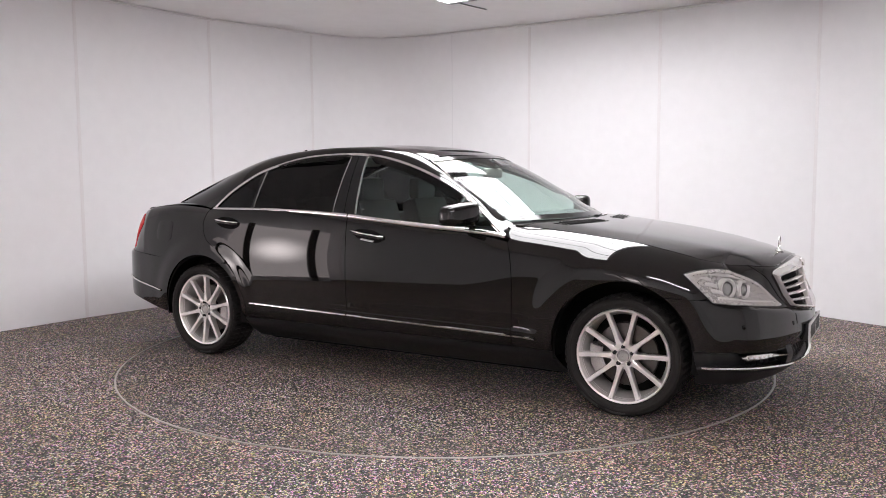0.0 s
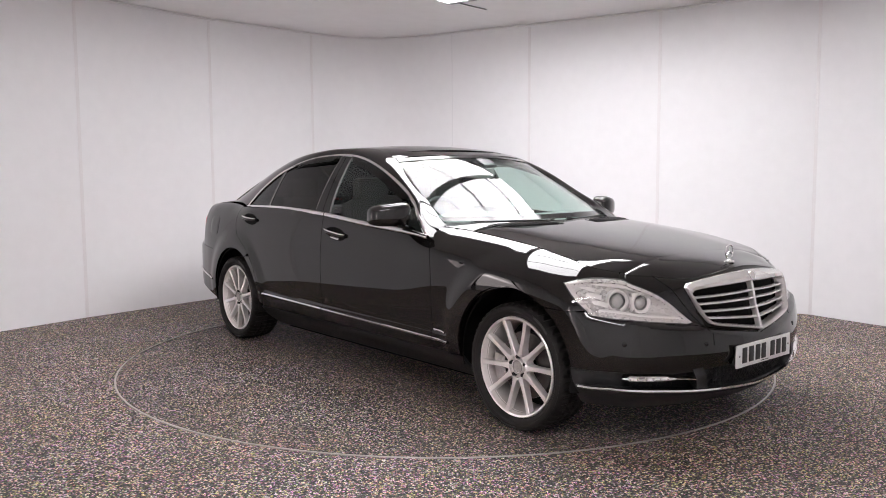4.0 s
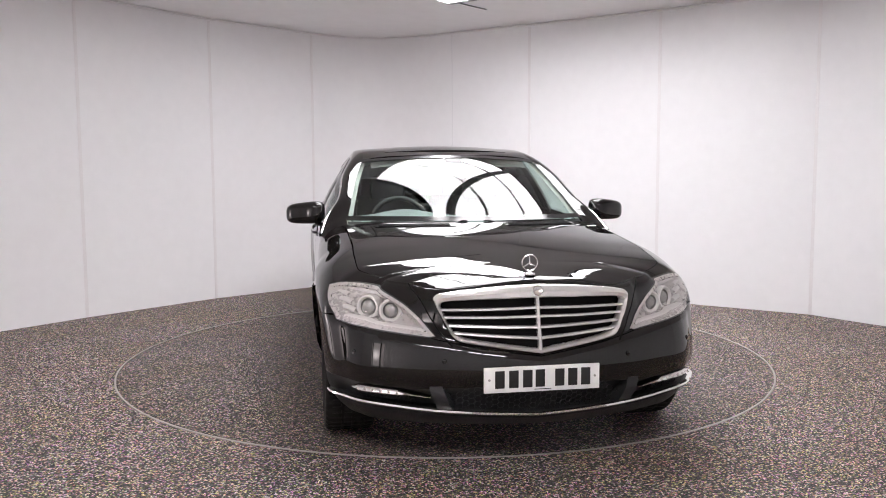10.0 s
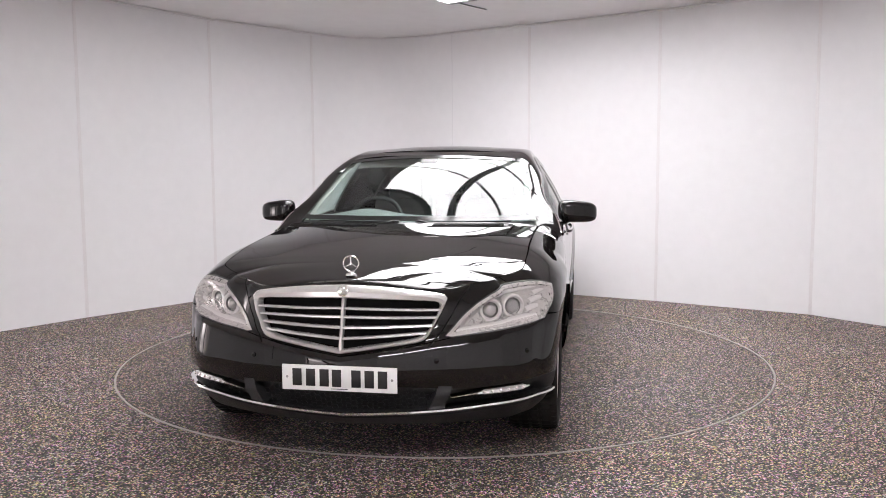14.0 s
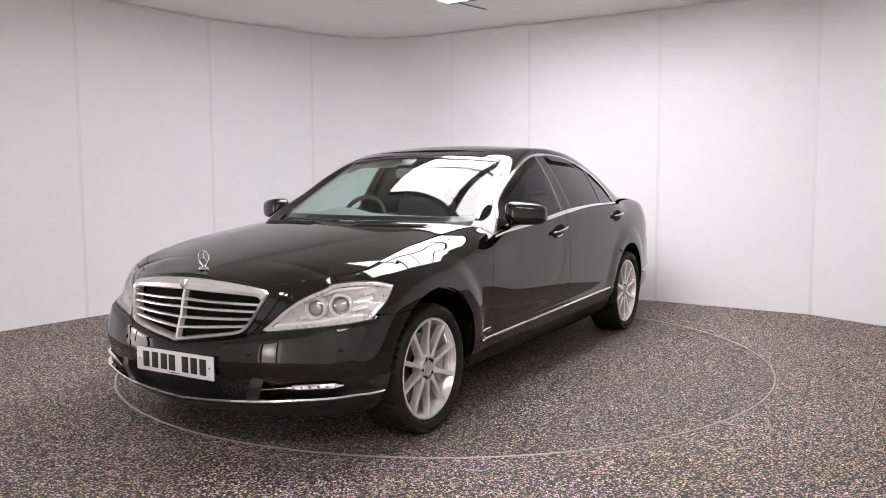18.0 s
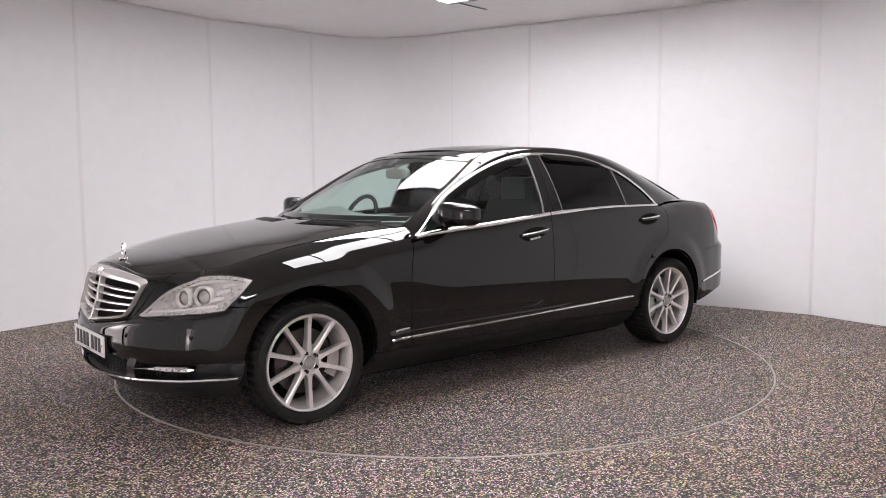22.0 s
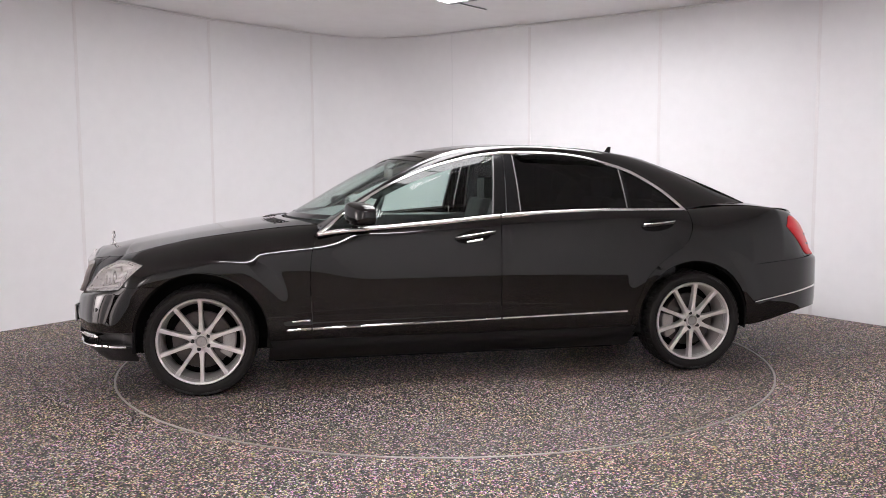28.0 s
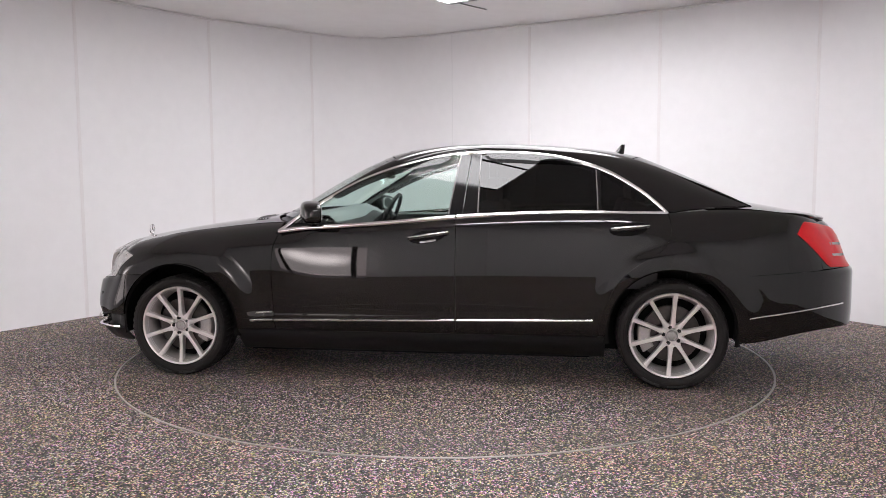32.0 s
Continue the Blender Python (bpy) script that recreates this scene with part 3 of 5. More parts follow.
def body(car):
    door_f = [(0.872, 1.003), (0.876, 0.945), (0.909, 0.857), (0.924, 0.717), (0.923, 0.575), (0.917, 0.433), (0.915, 0.31)]
    door_r = [(-1.552, 1.07), (-1.566, 0.981), (-1.55, 0.91), (-1.505, 0.842), (-1.407, 0.782), (-1.302, 0.704), (-1.232, 0.620), (-1.191, 0.52), (-1.160, 0.452), (-1.146, 0.40), (-1.140, 0.31)]
    gap_f, gap_r = curve(door_f, 40)[::-1], curve(door_r, 40)[::-1]
    belt = curve(BELT, 60)
    for side in (1, -1):
        # front wing
        bottom = joined([(0.915, 0.31), (1.175, 0.31)], arc(ARCH_F, 186, 54))
        top = [(u, float(top_of(u))) for u in np.linspace(0.872, 2.16, 40)]
        side_panel("front_wing", bottom, top, gap_f, curve([bottom[-1], (1.98, 0.662), (2.1, 0.70), top[-1]], 30), 90, 44, car, side, pack=0.5)
        # doors
        cut = lambda a, b: np.array([q for q in belt if b <= q[0] <= a])
        fb = cut(0.874, -0.266)
        fb = np.vstack([[(0.876, 0.950)], fb, [(-0.268, 1.043)]])
        lf = gap_f[gap_f[:, 1] < 0.95]
        side_panel("front_door", [(0.915, 0.31), (-0.264, 0.31)], fb, np.vstack([lf, fb[:1]]), [(-0.264, 0.31), (-0.264, 0.7), (-0.268, 1.043)], 60, 30, car, side)
        rb = np.vstack([[(-0.268, 1.043)], cut(-0.27, -1.55), [(-1.553, 1.063)]])
        lr = gap_r[gap_r[:, 1] < 1.06]
        side_panel("rear_door", [(-0.264, 0.31), (-1.140, 0.31)], rb, [(-0.264, 0.31), (-0.264, 0.7), (-0.268, 1.043)], np.vstack([lr, rb[-1:]]), 60, 30, car, side)
        # rear wing
        turn = gap_r[:, 1] < 0.705
        # narrow strip between the door and the arch, then the wing over the arch
        low = arc(ARCH_R, -5.5, 58)
        strip = np.vstack([[(-1.146, 0.318)], gap_r[turn & (gap_r[:, 1] > 0.325)]])
        side_panel("rear_wing_strip", low, strip, [low[0], strip[0]], [low[-1], strip[-1]], 44, 6, car, side, pack=0)
        bottom = arc(ARCH_R, 57.4, 124)
        gap_w = np.vstack([bottom[:1], gap_r[~turn]])
        bottom = joined(bottom, [bottom[-1], (-2.1, 0.705), (-2.47, 0.728)])
        top = [(u, float(top_of(u))) for u in np.linspace(-1.553, -2.52, 30)]
        side_panel("rear_wing", bottom, top, gap_w, curve([(-2.47, 0.728), (-2.5, 0.86), top[-1]], 20), 70, 40, car, side, pack=0.2)
        bm = bmesh.new()
        g = np.array([[(ARCH_R[0] + (ARCH_R[2] + d) * math.cos(w), ARCH_R[1] + (ARCH_R[2] + d) * math.sin(w)) for d in (0.003, 0.02, 0.04, 0.06)] for w in np.radians(np.linspace(54, 61, 6))])
        grid(bm, mirrored(skin(g, -0.004), side), out=(0, side, 0.2))
        part("arch_joint", bm, PAINT, car)
        # sill, matte black in place of the shaded floor its paint would mirror
        side_panel("sill", [(1.19, 0.150), (-1.19, 0.150)], [(1.17, 0.309), (-1.19, 0.309)], [(1.19, 0.150), (1.17, 0.309)], [(-1.19, 0.150), (-1.19, 0.309)], 30, 6, car, side, BLACK, label="sill in matte black that stands for the shade along it")
        # pillars and roof rail in one pressing
        n = 72
        a, b = house(curve(DLO, n), 0.004), curve(INNER, n)
        c = (a + b) / 2 + np.array([0, 1, 1]) * np.interp(np.linspace(0, 1, n + 1), [0, 0.08, 0.35, 0.5, 1], [0.006, 0.024, 0.026, 0.030, 0.030])[:, None]
        # the foot runs on under the wing's rear end
        a, b, c = np.vstack([a[:1] + (0.05, -0.045, -0.05), a]), np.vstack([b[:1] + (0.06, 0.0, -0.035), b]), np.vstack([c[:1] + (0.055, -0.03, -0.055), c])
        bm = bmesh.new()
        grid(bm, mirrored(bez(a, c, b, 8), side), fold=0.02, out=(0, side, 0.4))
        part("side_frame", bm, PAINT, car)
        # C-pillar foot down to the wing
        foot = skin(np.array([(u, float(top_of(u))) for u in np.linspace(-1.553, -2.06, 13)]))
        k = np.linspace(0, 1, 13)
        hi = a[-1] * (1 - k[:, None]) ** 2 + 2 * k[:, None] * (1 - k[:, None]) * c[-1] + k[:, None] ** 2 * b[-1]
        bm = bmesh.new()
        grid(bm, mirrored(np.stack([foot, (foot + hi) / 2, hi], 1), side), out=(0, side, 0.4))
        part("pillar_foot", bm, PAINT, car)
    # bonnet
    us = np.concatenate([np.linspace(0.885, 2.2, 46), np.linspace(2.23, 3.083, 26)])
    rows = []
    for ex, ey, ez in skin(np.array([(u, float(top_of(u))) for u in us])):
        y = ey * (1 - np.linspace(0, 1, 29))
        bow = 0.215 * np.clip((1.6 - ex) / 0.70, 0, 1) ** 1.5 * (1 - (y / max(ey, 0.3)) ** 2)
        g = bonnet_top(ex + bow, y)
        g[0] = ex, ey, ez
        rows.append(g)
    g = np.array(rows)
    full = np.concatenate([g, (g * np.array([1, -1, 1]))[:, -2::-1]], 1)
    bm = bmesh.new()
    grid(bm, full, gap=0.0006, fold=0.010, out=(0, 0, 1))
    part("bonnet", bm, PAINT, car)
    # nose: between the lamps, down to the bumper
    seam = NOSE_SEAM
    top = np.array([(u, float(top_of(u))) for u in np.linspace(2.16, 3.083, 40)])
    both("nose_panel", curve(seam[0:], 40)[4:], top, [curve(seam, 40)[4], (2.1, 0.73), top[0]], [(3.083, 0.515), (3.083, 0.84)], 84, 30, car, pack=0.2)
    # bumper: upper shell, recessed intakes, lower lip
    arch = arc(ARCH_F, -16, 53)
    mid = curve([(1.95, 0.395), (2.15, 0.388), (2.3, 0.380), (2.5, 0.372), (2.75, 0.385), (3.083, 0.390)], 40)
    both("front_bumper", mid, joined(arch[-1:], curve(seam, 40)), np.vstack([mid[:1], arch[arch[:, 1] > 0.40]]), [(3.083, 0.385), (3.083, 0.515)], 60, 14, car)
    lip = curve([(1.96, 0.300), (2.2, 0.297), (2.4, 0.283), (2.63, 0.265), (3.083, 0.243)], 40)
    both("lower_lip", [(1.96, 0.205), (2.4, 0.195), (3.083, 0.185)], lip, [(1.96, 0.205), lip[0]], [(3.083, 0.185), lip[-1]], 50, 6, car, BLACK)

    def sunk(g):
        v = np.linspace(0, 1, g.shape[1])[None, :, None]
        u = np.linspace(0, 1, g.shape[0])[:, None, None]
        k = np.clip(np.minimum(v, 1 - v) / 0.12, 0, 1) * np.clip(u / 0.12, 0, 1)
        return g * np.concatenate([1 - 0.028 * k, 1 - 0.03 * k, np.ones_like(k)], 2)
    both("intake_grille", lip, mid, [lip[0], mid[0]], [lip[-1], mid[-1]], 60, 20, car, BLACK, lift=sunk, label="black intake mesh")
    # tail
    arch = arc(ARCH_R, 190, 124)
    seam_r = curve([(-1.768, 0.681), (-2.1, 0.705), (-2.47, 0.728), (-2.9, 0.735), (-3.34, 0.735)], 40)
    seam_r[0] = arch[-1]
    low = curve([arch[0], (-2.1, 0.30), (-2.45, 0.37), (-2.9, 0.37), (-3.34, 0.37)], 40)
    both("rear_bumper", low, seam_r, arch, [low[-1], seam_r[-1]], 50, 14, car, out=(-1, 0, 0))
    top = np.array([(u, float(top_of(u))) for u in np.linspace(-2.52, -3.34, 30)])
    both("tail_panel", [(-2.47, 0.732), (-2.9, 0.738), (-3.34, 0.738)], top, [(-2.47, 0.732), (-2.5, 0.86), top[0]], [(-3.34, 0.738), top[-1]], 30, 12, car, out=(-1, 0, 0))
    us = np.concatenate([np.linspace(-2.06, -2.5, 14), np.linspace(-2.55, -3.34, 14)])
    edge = skin(np.array([(u, float(top_of(u))) for u in us]))
    rows = []
    for ex, ey, ez in edge:
        k = np.linspace(0, 1, 13)
        zc = np.interp(-ex, [2.0, 2.06, 2.29, 2.49, 2.56, 2.62], [1.145, 1.132, 1.090, 1.053, 1.040, 1.008])
        y = ey * (1 - k)
        rows.append(np.stack([np.full(13, ex), y, zc - (zc - ez) * (y / max(ey, 1e-6)) ** 2.6], 1))
    g = np.array(rows)
    bm = bmesh.new()
    grid(bm, np.concatenate([g, (g * np.array([1, -1, 1]))[:, -2::-1]], 1), gap=0.002, fold=0.012, out=(0, 0, 1))
    lid = part("boot_lid", bm, PAINT, car)
    us = np.linspace(-2.24, -3.34, 40)
    e = skin(np.stack([us, top_of(us)], 1))
    rise = 0.024 * np.clip((-2.24 - us) / 0.30, 0, 1) ** 0.7
    inw = np.stack([np.interp(us, [-3.34, -2.6, -2.4], [1.0, 0.75, 0.15]), -np.interp(us, [-3.34, -2.8, -2.4], [0.0, 0.5, 1.0]), 0 * us], 1)
    lift = np.stack([0 * us, 0 * us, rise], 1)
    base = np.stack([0 * us, 0 * us, np.full(40, 0.001)], 1)
    rows = [e + inw * 0.13 + lift * 0.2 + base * 8, e + inw * 0.07 + lift * 0.85 + base * 4, e + inw * 0.025 + lift * 1.1, e + inw * 0.004 + lift, e - inw * 0.004 + lift * 0.72, e + inw * 0.004 + lift * 0.1, e + inw * 0.012 - base * 8]
    g = np.stack(rows, 1)
    g[-1, :, 1] = 0
    bm = bmesh.new()
    grid(bm, np.concatenate([g, (g * np.array([1, -1, 1]))[-2::-1]], 0), out=(0, 0, 1))
    part("lip_spoiler", bm, PAINT, lid, "slim lip along the boot's edge")
    # roof
    n = 72
    b = curve(INNER, n)
    sel = b[(b[:, 0] < 0.20) & (b[:, 0] > -1.37)]
    rows = []
    for ex, ey, ez in sel:
        k = np.linspace(0, 1, 13)
        bow = 0.13 * np.clip((ex + 0.5) / 0.7, 0, 1) ** 2 - 0.10 * np.clip((-0.8 - ex) / 0.57, 0, 1) ** 2
        y = ey * (1 - k)
        x = ex + bow * (1 - (y / ey) ** 2)
        zc = ROOF(x)[..., 0]
        rows.append(np.stack([x, y, zc - (zc[0] * 0 + np.maximum(zc - ez, 0.004)) * (y / ey) ** 2.3 * np.where(y > ey - 1e-6, 1, 1)], 1))
    g = np.array(rows)
    g[:, 0, 2] = sel[:, 2]
    bm = bmesh.new()
    grid(bm, np.concatenate([g, (g * np.array([1, -1, 1]))[:, -2::-1]], 1), fold=0.02, out=(0, 0, 1))
    part("roof", bm, PAINT, car)
    screens(car, b, g)


def pane(car, name, lo, hi, n, mat, out, bulge=0.0, label="", rows=12):
    """Glass between a lower and an upper curve across the car, bowed outwards."""
    k = np.linspace(0, 1, rows + 1)[None, :, None]
    lo, hi = even(lo, n), even(hi, n)
    g = lo[:, None] * (1 - k) + hi[:, None] * k
    g = g + np.array(out) * bulge * (4 * k * (1 - k))
    bm = bmesh.new()
    grid(bm, g, out=out, fold=0.004)
    ob = part(name, bm, mat, car, label)
    ob.visible_shadow = False
    return g


def screens(car, inner, roof):
    n = 30
    y = np.linspace(1, -1, n + 1)
    top = roof[0]
    # side edge along the pillars, middle line in profile, rows bowed between them
    k = int(np.argmin(np.linalg.norm(inner - top[0], axis=1)))
    side = even(inner[:k + 1], 16)
    mid = np.array([(1.062, 1.033), (0.885, 1.134), (0.705, 1.240), (0.505, 1.348), (top[-1][0], top[-1][2])])
    xs = np.linspace(mid[0, 0], mid[-1, 0], 60)
    mid = even(np.stack([xs, np.polyval(np.polyfit(mid[:, 0], mid[:, 1], 3), xs)], 1), 16)
    fair = np.linspace(0, 1, 17)
    side = np.stack([np.polyval(np.polyfit(fair, side[:, i], 3), fair) for i in range(3)], 1)
    w = (1 - y ** 2)[:, None]
    g = np.stack([side[None, :, 0] + (mid[None, :, 0] - side[None, :, 0]) * w, side[None, :, 1] * y[:, None], side[None, :, 2] + (mid[None, :, 1] - side[None, :, 2]) * w], 2)
    g = g + np.array([0.004, 0, -0.002])
    bm = bmesh.new()
    grid(bm, g, out=(0.5, 0, 0.86), fold=0.004)
    part("windscreen", bm, SCREEN, car, "curved clear windscreen mirroring the light panel").visible_shadow = False
    # black band round the windscreen
    bm = bmesh.new()
    s = g + np.array([0.002, 0, 0.003])
    grid(bm, s[:, -2:], out=(0.5, 0, 0.86))
    grid(bm, s[:, :2], out=(0.5, 0, 0.86))
    part("screen_border", bm, GLOSS, car)
    lo = np.stack([-2.075 + 0.06 * y ** 2 * 0, 0.64 * y, 1.125 - 0.02 * y ** 2], 1)
    top = roof[-1]
    hi = np.concatenate([top, (top * np.array([1, -1, 1]))[-2::-1]], 0) + np.array([-0.006, 0, -0.003])
    pane(car, "rear_screen", lo, hi, n, PRIVACY, (-0.45, 0, 0.9), 0.010, "dark tinted rear screen")
    for side in (1, -1):
        dl, bt = curve(DLO, 120), curve(BELT, 80)
        zt = lambda x: np.interp(-x, -dl[:, 0], dl[:, 1]) - 0.018
        zb = lambda x: np.interp(-x, -bt[:, 0], bt[:, 1]) + 0.008
        for name, x0t, x0b, x1t, x1b, mat, lab in (("front_side_window", 0.80, 0.80, -0.268, -0.212, SIDEGLASS, "clear green-tinted side window"), ("rear_side_window", -0.405, -0.405, -1.13, -1.14, PRIVACY, "dark privacy glass"), ("quarter_window", -1.15, -1.16, -1.535, -1.535, PRIVACY, "dark privacy glass")):
            k = np.linspace(0, 1, 31)
            xt, xb = x0t + (x1t - x0t) * k, x0b + (x1b - x0b) * k
            lo, hi = np.stack([xb, zb(xb)], 1), np.stack([xt, np.maximum(zt(xt), zb(xt) + 0.002)], 1)
            v = np.linspace(0, 1, 11)[None, :, None]
            g = mirrored(house(lo[:, None] * (1 - v) + hi[:, None] * v, -0.006), side)
            bm = bmesh.new()
            grid(bm, g, out=(0, side, 0.2), fold=0.004)
            part(name, bm, mat, car, lab).visible_shadow = False
        # gloss black B-pillar covers, the divider bar, rubber edges with their glint painted grey
        for xt0, xt1, xb0, xb1, nm, mt in ((-0.277, -0.339, -0.221, -0.302, "pillar_cover", GLOSS), (-0.344, -0.397, -0.307, -0.397, "pillar_cover", GLOSS), (-1.13, -1.15, -1.14, -1.16, "window_divider", GLOSS), (-0.268, -0.276, -0.212, -0.220, "edge_glint", EDGING), (-0.398, -0.405, -0.398, -0.405, "edge_glint", EDGING), (-1.124, -1.1295, -1.134, -1.1395, "edge_glint", EDGING)):
            k = np.linspace(0, 1, 5)
            xt, xb = xt0 + (xt1 - xt0) * k, xb0 + (xb1 - xb0) * k
            lo, hi = np.stack([xb, zb(xb)], 1), np.stack([xt, zt(xt)], 1)
            v = np.linspace(0, 1, 9)[None, :, None]
            g = mirrored(house(lo[:, None] * (1 - v) + hi[:, None] * v, 0.001), side)
            bm = bmesh.new()
            grid(bm, g, out=(0, side, 0.2), fold=0.012)
            part(nm, bm, mt, car)
        # small pale sticker in the front window's rear corner
        q = np.array([[(x, z) for z in (1.084, 1.088, 1.092)] for x in (-0.152, -0.162, -0.172)])
        bm = bmesh.new()
        grid(bm, mirrored(house(q, -0.003), side), out=(0, side, 0.2), fold=0.001)
        part("window_sticker", bm, EDGING, car, "small grey mark on the glass")
        # bright frame round the windows
        bm = bmesh.new()
        band(bm, [(q[0], q[1] - 0.006) for q in DLO], 0.020, 0.007, side, house, 80)
        part("window_frame_trim", bm, CHROME, car, "bright chrome window surround")
        for seg in ((0.876, -0.262), (-0.272, -1.556)):
            bm = bmesh.new()
            xs = np.linspace(seg[0], seg[1], 14)
            band(bm, [(x, float(np.interp(-x, -bt[:, 0], bt[:, 1])) + 0.001) for x in xs], 0.024, 0.013, side, house, 40)
            part("waist_trim", bm, CHROME, car, "bright chrome waist strip")


CAR = thing("saloon_car", "black long-wheelbase luxury saloon with silver ten-spoke wheels", "car")
body(CAR)
# ---- underbody, wheels ----


def underbody(car):
    for name, *size in (("floor_pan", -1.10, 1.15, -0.70, 0.70, 0.14, 0.30), ("engine_tray", 1.171, 2.05, -0.56, 0.56, 0.20, 0.62), ("rear_floor", -1.969, -1.141, -0.56, 0.56, 0.17, 0.62),
                        ("front_crossmember", 1.97, 2.16, -0.58, 0.58, 0.27, 0.36), ("rear_crossmember", -2.45, -1.97, -0.60, 0.60, 0.42, 0.60), ("bulkhead", 0.98, 1.10, -0.78, 0.78, 0.301, 0.93), ("rear_bulkhead", -2.0, -1.7, -0.66, 0.66, 0.621, 0.975)):
        bm = bmesh.new()
        box(bm, *size, 0.01)
        part(name, bm, DARK, car)
    for cx, cz, r in (ARCH_F, ARCH_R):
        for side in (1, -1):
            bm = bmesh.new()
            a = np.radians(np.linspace(-12, 192, 40))
            prof = [(-0.012, 0.906), (0.004, 0.900), (0.03, 0.86), (0.04, 0.60), (-0.40, 0.59)]
            g = np.array([[(cx + (r + d) * math.cos(w), side * y, cz + (r + d) * math.sin(w)) for d, y in prof] for w in a])
            grid(bm, g)
            part("wheel_arch_liner", bm, DARK, car)


def wheels(car):
    """Ten-spoke alloy wheels; built facing y, the outer face at y = 0."""
    R, RIMR = 0.332, 0.2585
    rim = bmesh.new()
    barrel = bmesh.new()
    lathe(barrel, [(RIMR - 0.004, -0.21), (RIMR - 0.03, -0.19), (RIMR - 0.034, -0.06), (RIMR - 0.020, -0.028)], 96)
    lathe(rim, [(RIMR - 0.024, -0.036), (RIMR - 0.0195, -0.028), (RIMR - 0.017, -0.012), (RIMR - 0.012, -0.002), (RIMR - 0.003, 0.0), (RIMR + 0.001, -0.004), (RIMR + 0.002, -0.012)], 96)
    spoke = bmesh.new()
    rows = []
    for r, half, y0, thick in ((0.056, 0.0185, -0.017, 0.050), (0.068, 0.0170, -0.016, 0.050), (0.082, 0.0138, -0.0155, 0.048), (0.10, 0.0118, -0.015, 0.045), (0.14, 0.0108, -0.014, 0.040), (0.19, 0.0114, -0.011, 0.036), (0.235, 0.0128, -0.006, 0.034), (0.245, 0.0142, -0.005, 0.034)):
        rows.append([(-half * 1.12, y0 - thick, r), (-half, y0 - 0.003, r), (-half * 0.72, y0, r), (half * 0.72, y0, r), (half, y0 - 0.003, r), (half * 1.12, y0 - thick, r)])
    grid(spoke, np.array(rows), out=(0, 1, 0))
    lathe(rim, [(0.071, -0.070), (0.071, -0.024), (0.070, -0.0185), (0.067, -0.0155), (0.0645, -0.0165), (0.0625, -0.030), (0.060, -0.034), (0.043, -0.034), (0.041, -0.031), (0.0395, -0.018), (0.037, -0.016), (0.0345, -0.018), (0.034, -0.028), (0.026, -0.028)], 60)
    tyre = bmesh.new()
    prof = [(RIMR - 0.002, -0.20), (RIMR + 0.03, -0.222), (R - 0.02, -0.228), (R - 0.007, -0.215), (R - 0.001, -0.19)]
    for y in (-0.165, -0.115, -0.065):
        prof += [(R, y - 0.018), (R - 0.007, y - 0.010), (R - 0.007, y), (R, y + 0.004)]
    prof += [(R - 0.001, -0.02), (R - 0.006, 0.002), (R - 0.016, 0.011), (R - 0.019, 0.009), (R - 0.022, 0.0125), (R - 0.030, 0.0155), (RIMR + 0.034, 0.0155), (RIMR + 0.030, 0.0125), (RIMR + 0.027, 0.013), (RIMR + 0.018, 0.010), (RIMR + 0.008, 0.0), (RIMR + 0.002, -0.010)]
    rows = lathe(tyre, prof, 144)
    for i, row in enumerate(rows):
        if R - 0.017 < prof[i][0] and prof[i][0] > R - 0.0065:
            for k, v in enumerate(row):
                if (k + (i // 2) % 2) % 3 == 0:
                    v.co.x *= 0.968
                    v.co.z *= 0.968
    mark = bmesh.new()
    g = np.array([[(r * math.cos(a), 0.0163, r * math.sin(a)) for r in (0.305, 0.316)] for a in np.radians(np.linspace(0, 21, 10))])
    grid(mark, g, out=(0, 1, 0), fold=0.002)
    disc = bmesh.new()
    lathe(disc, [(0.06, -0.10), (0.09, -0.085), (0.10, -0.085), (0.172, -0.085), (0.174, -0.09), (0.174, -0.11)], 60)
    cal = bmesh.new()
    a = np.radians(np.linspace(-24, 24, 9))
    g = np.array([[(r * math.cos(w), y, r * math.sin(w)) for r, y in ((0.125, -0.05), (0.135, -0.042), (0.19, -0.042), (0.20, -0.05), (0.20, -0.12))] for w in a])
    grid(cal, g, out=(0, 1, 0), fold=0.02)
    well = bmesh.new()
    lathe(well, [(0.232, -0.18), (0.05, -0.18)], 48)
    cap = bmesh.new()
    lathe(cap, [(0.0325, -0.026), (0.0325, -0.017), (0.030, -0.0145), (0.025, -0.0150), (0.023, -0.0175), (0.020, -0.0165), (0.011, -0.0145), (0.001, -0.014)], 40)
    bolt = bmesh.new()
    lathe(bolt, [(0.0125, -0.037), (0.0125, -0.0315), (0.0098, -0.0310), (0.0095, -0.018), (0.008, -0.016), (0.0055, -0.016), (0.005, -0.022), (0.001, -0.022)], 12)
    made = {}
    for name, bm, mat in (("wheel", rim, ALLOY), ("tyre", tyre, RUBBER), ("brake_disc", disc, STEEL), ("brake_caliper", cal, CALIPER), ("hub_well", well, DARK), ("centre_cap", cap, CALIPER), ("wheel_bolt", bolt, BLACK), ("spoke", spoke, ALLOY), ("sidewall_marking", mark, SIDEWALL), ("rim_barrel", barrel, BARREL)):
        bmesh.ops.recalc_face_normals(bm, faces=bm.faces) if name in ("tyre",) else None
        me = bpy.data.meshes.new(name)
        bm.to_mesh(me)
        bm.free()
        me.materials.append(mat)
        me.shade_smooth()
        me.set_sharp_from_angle(angle=radians(35))
        made[name] = me
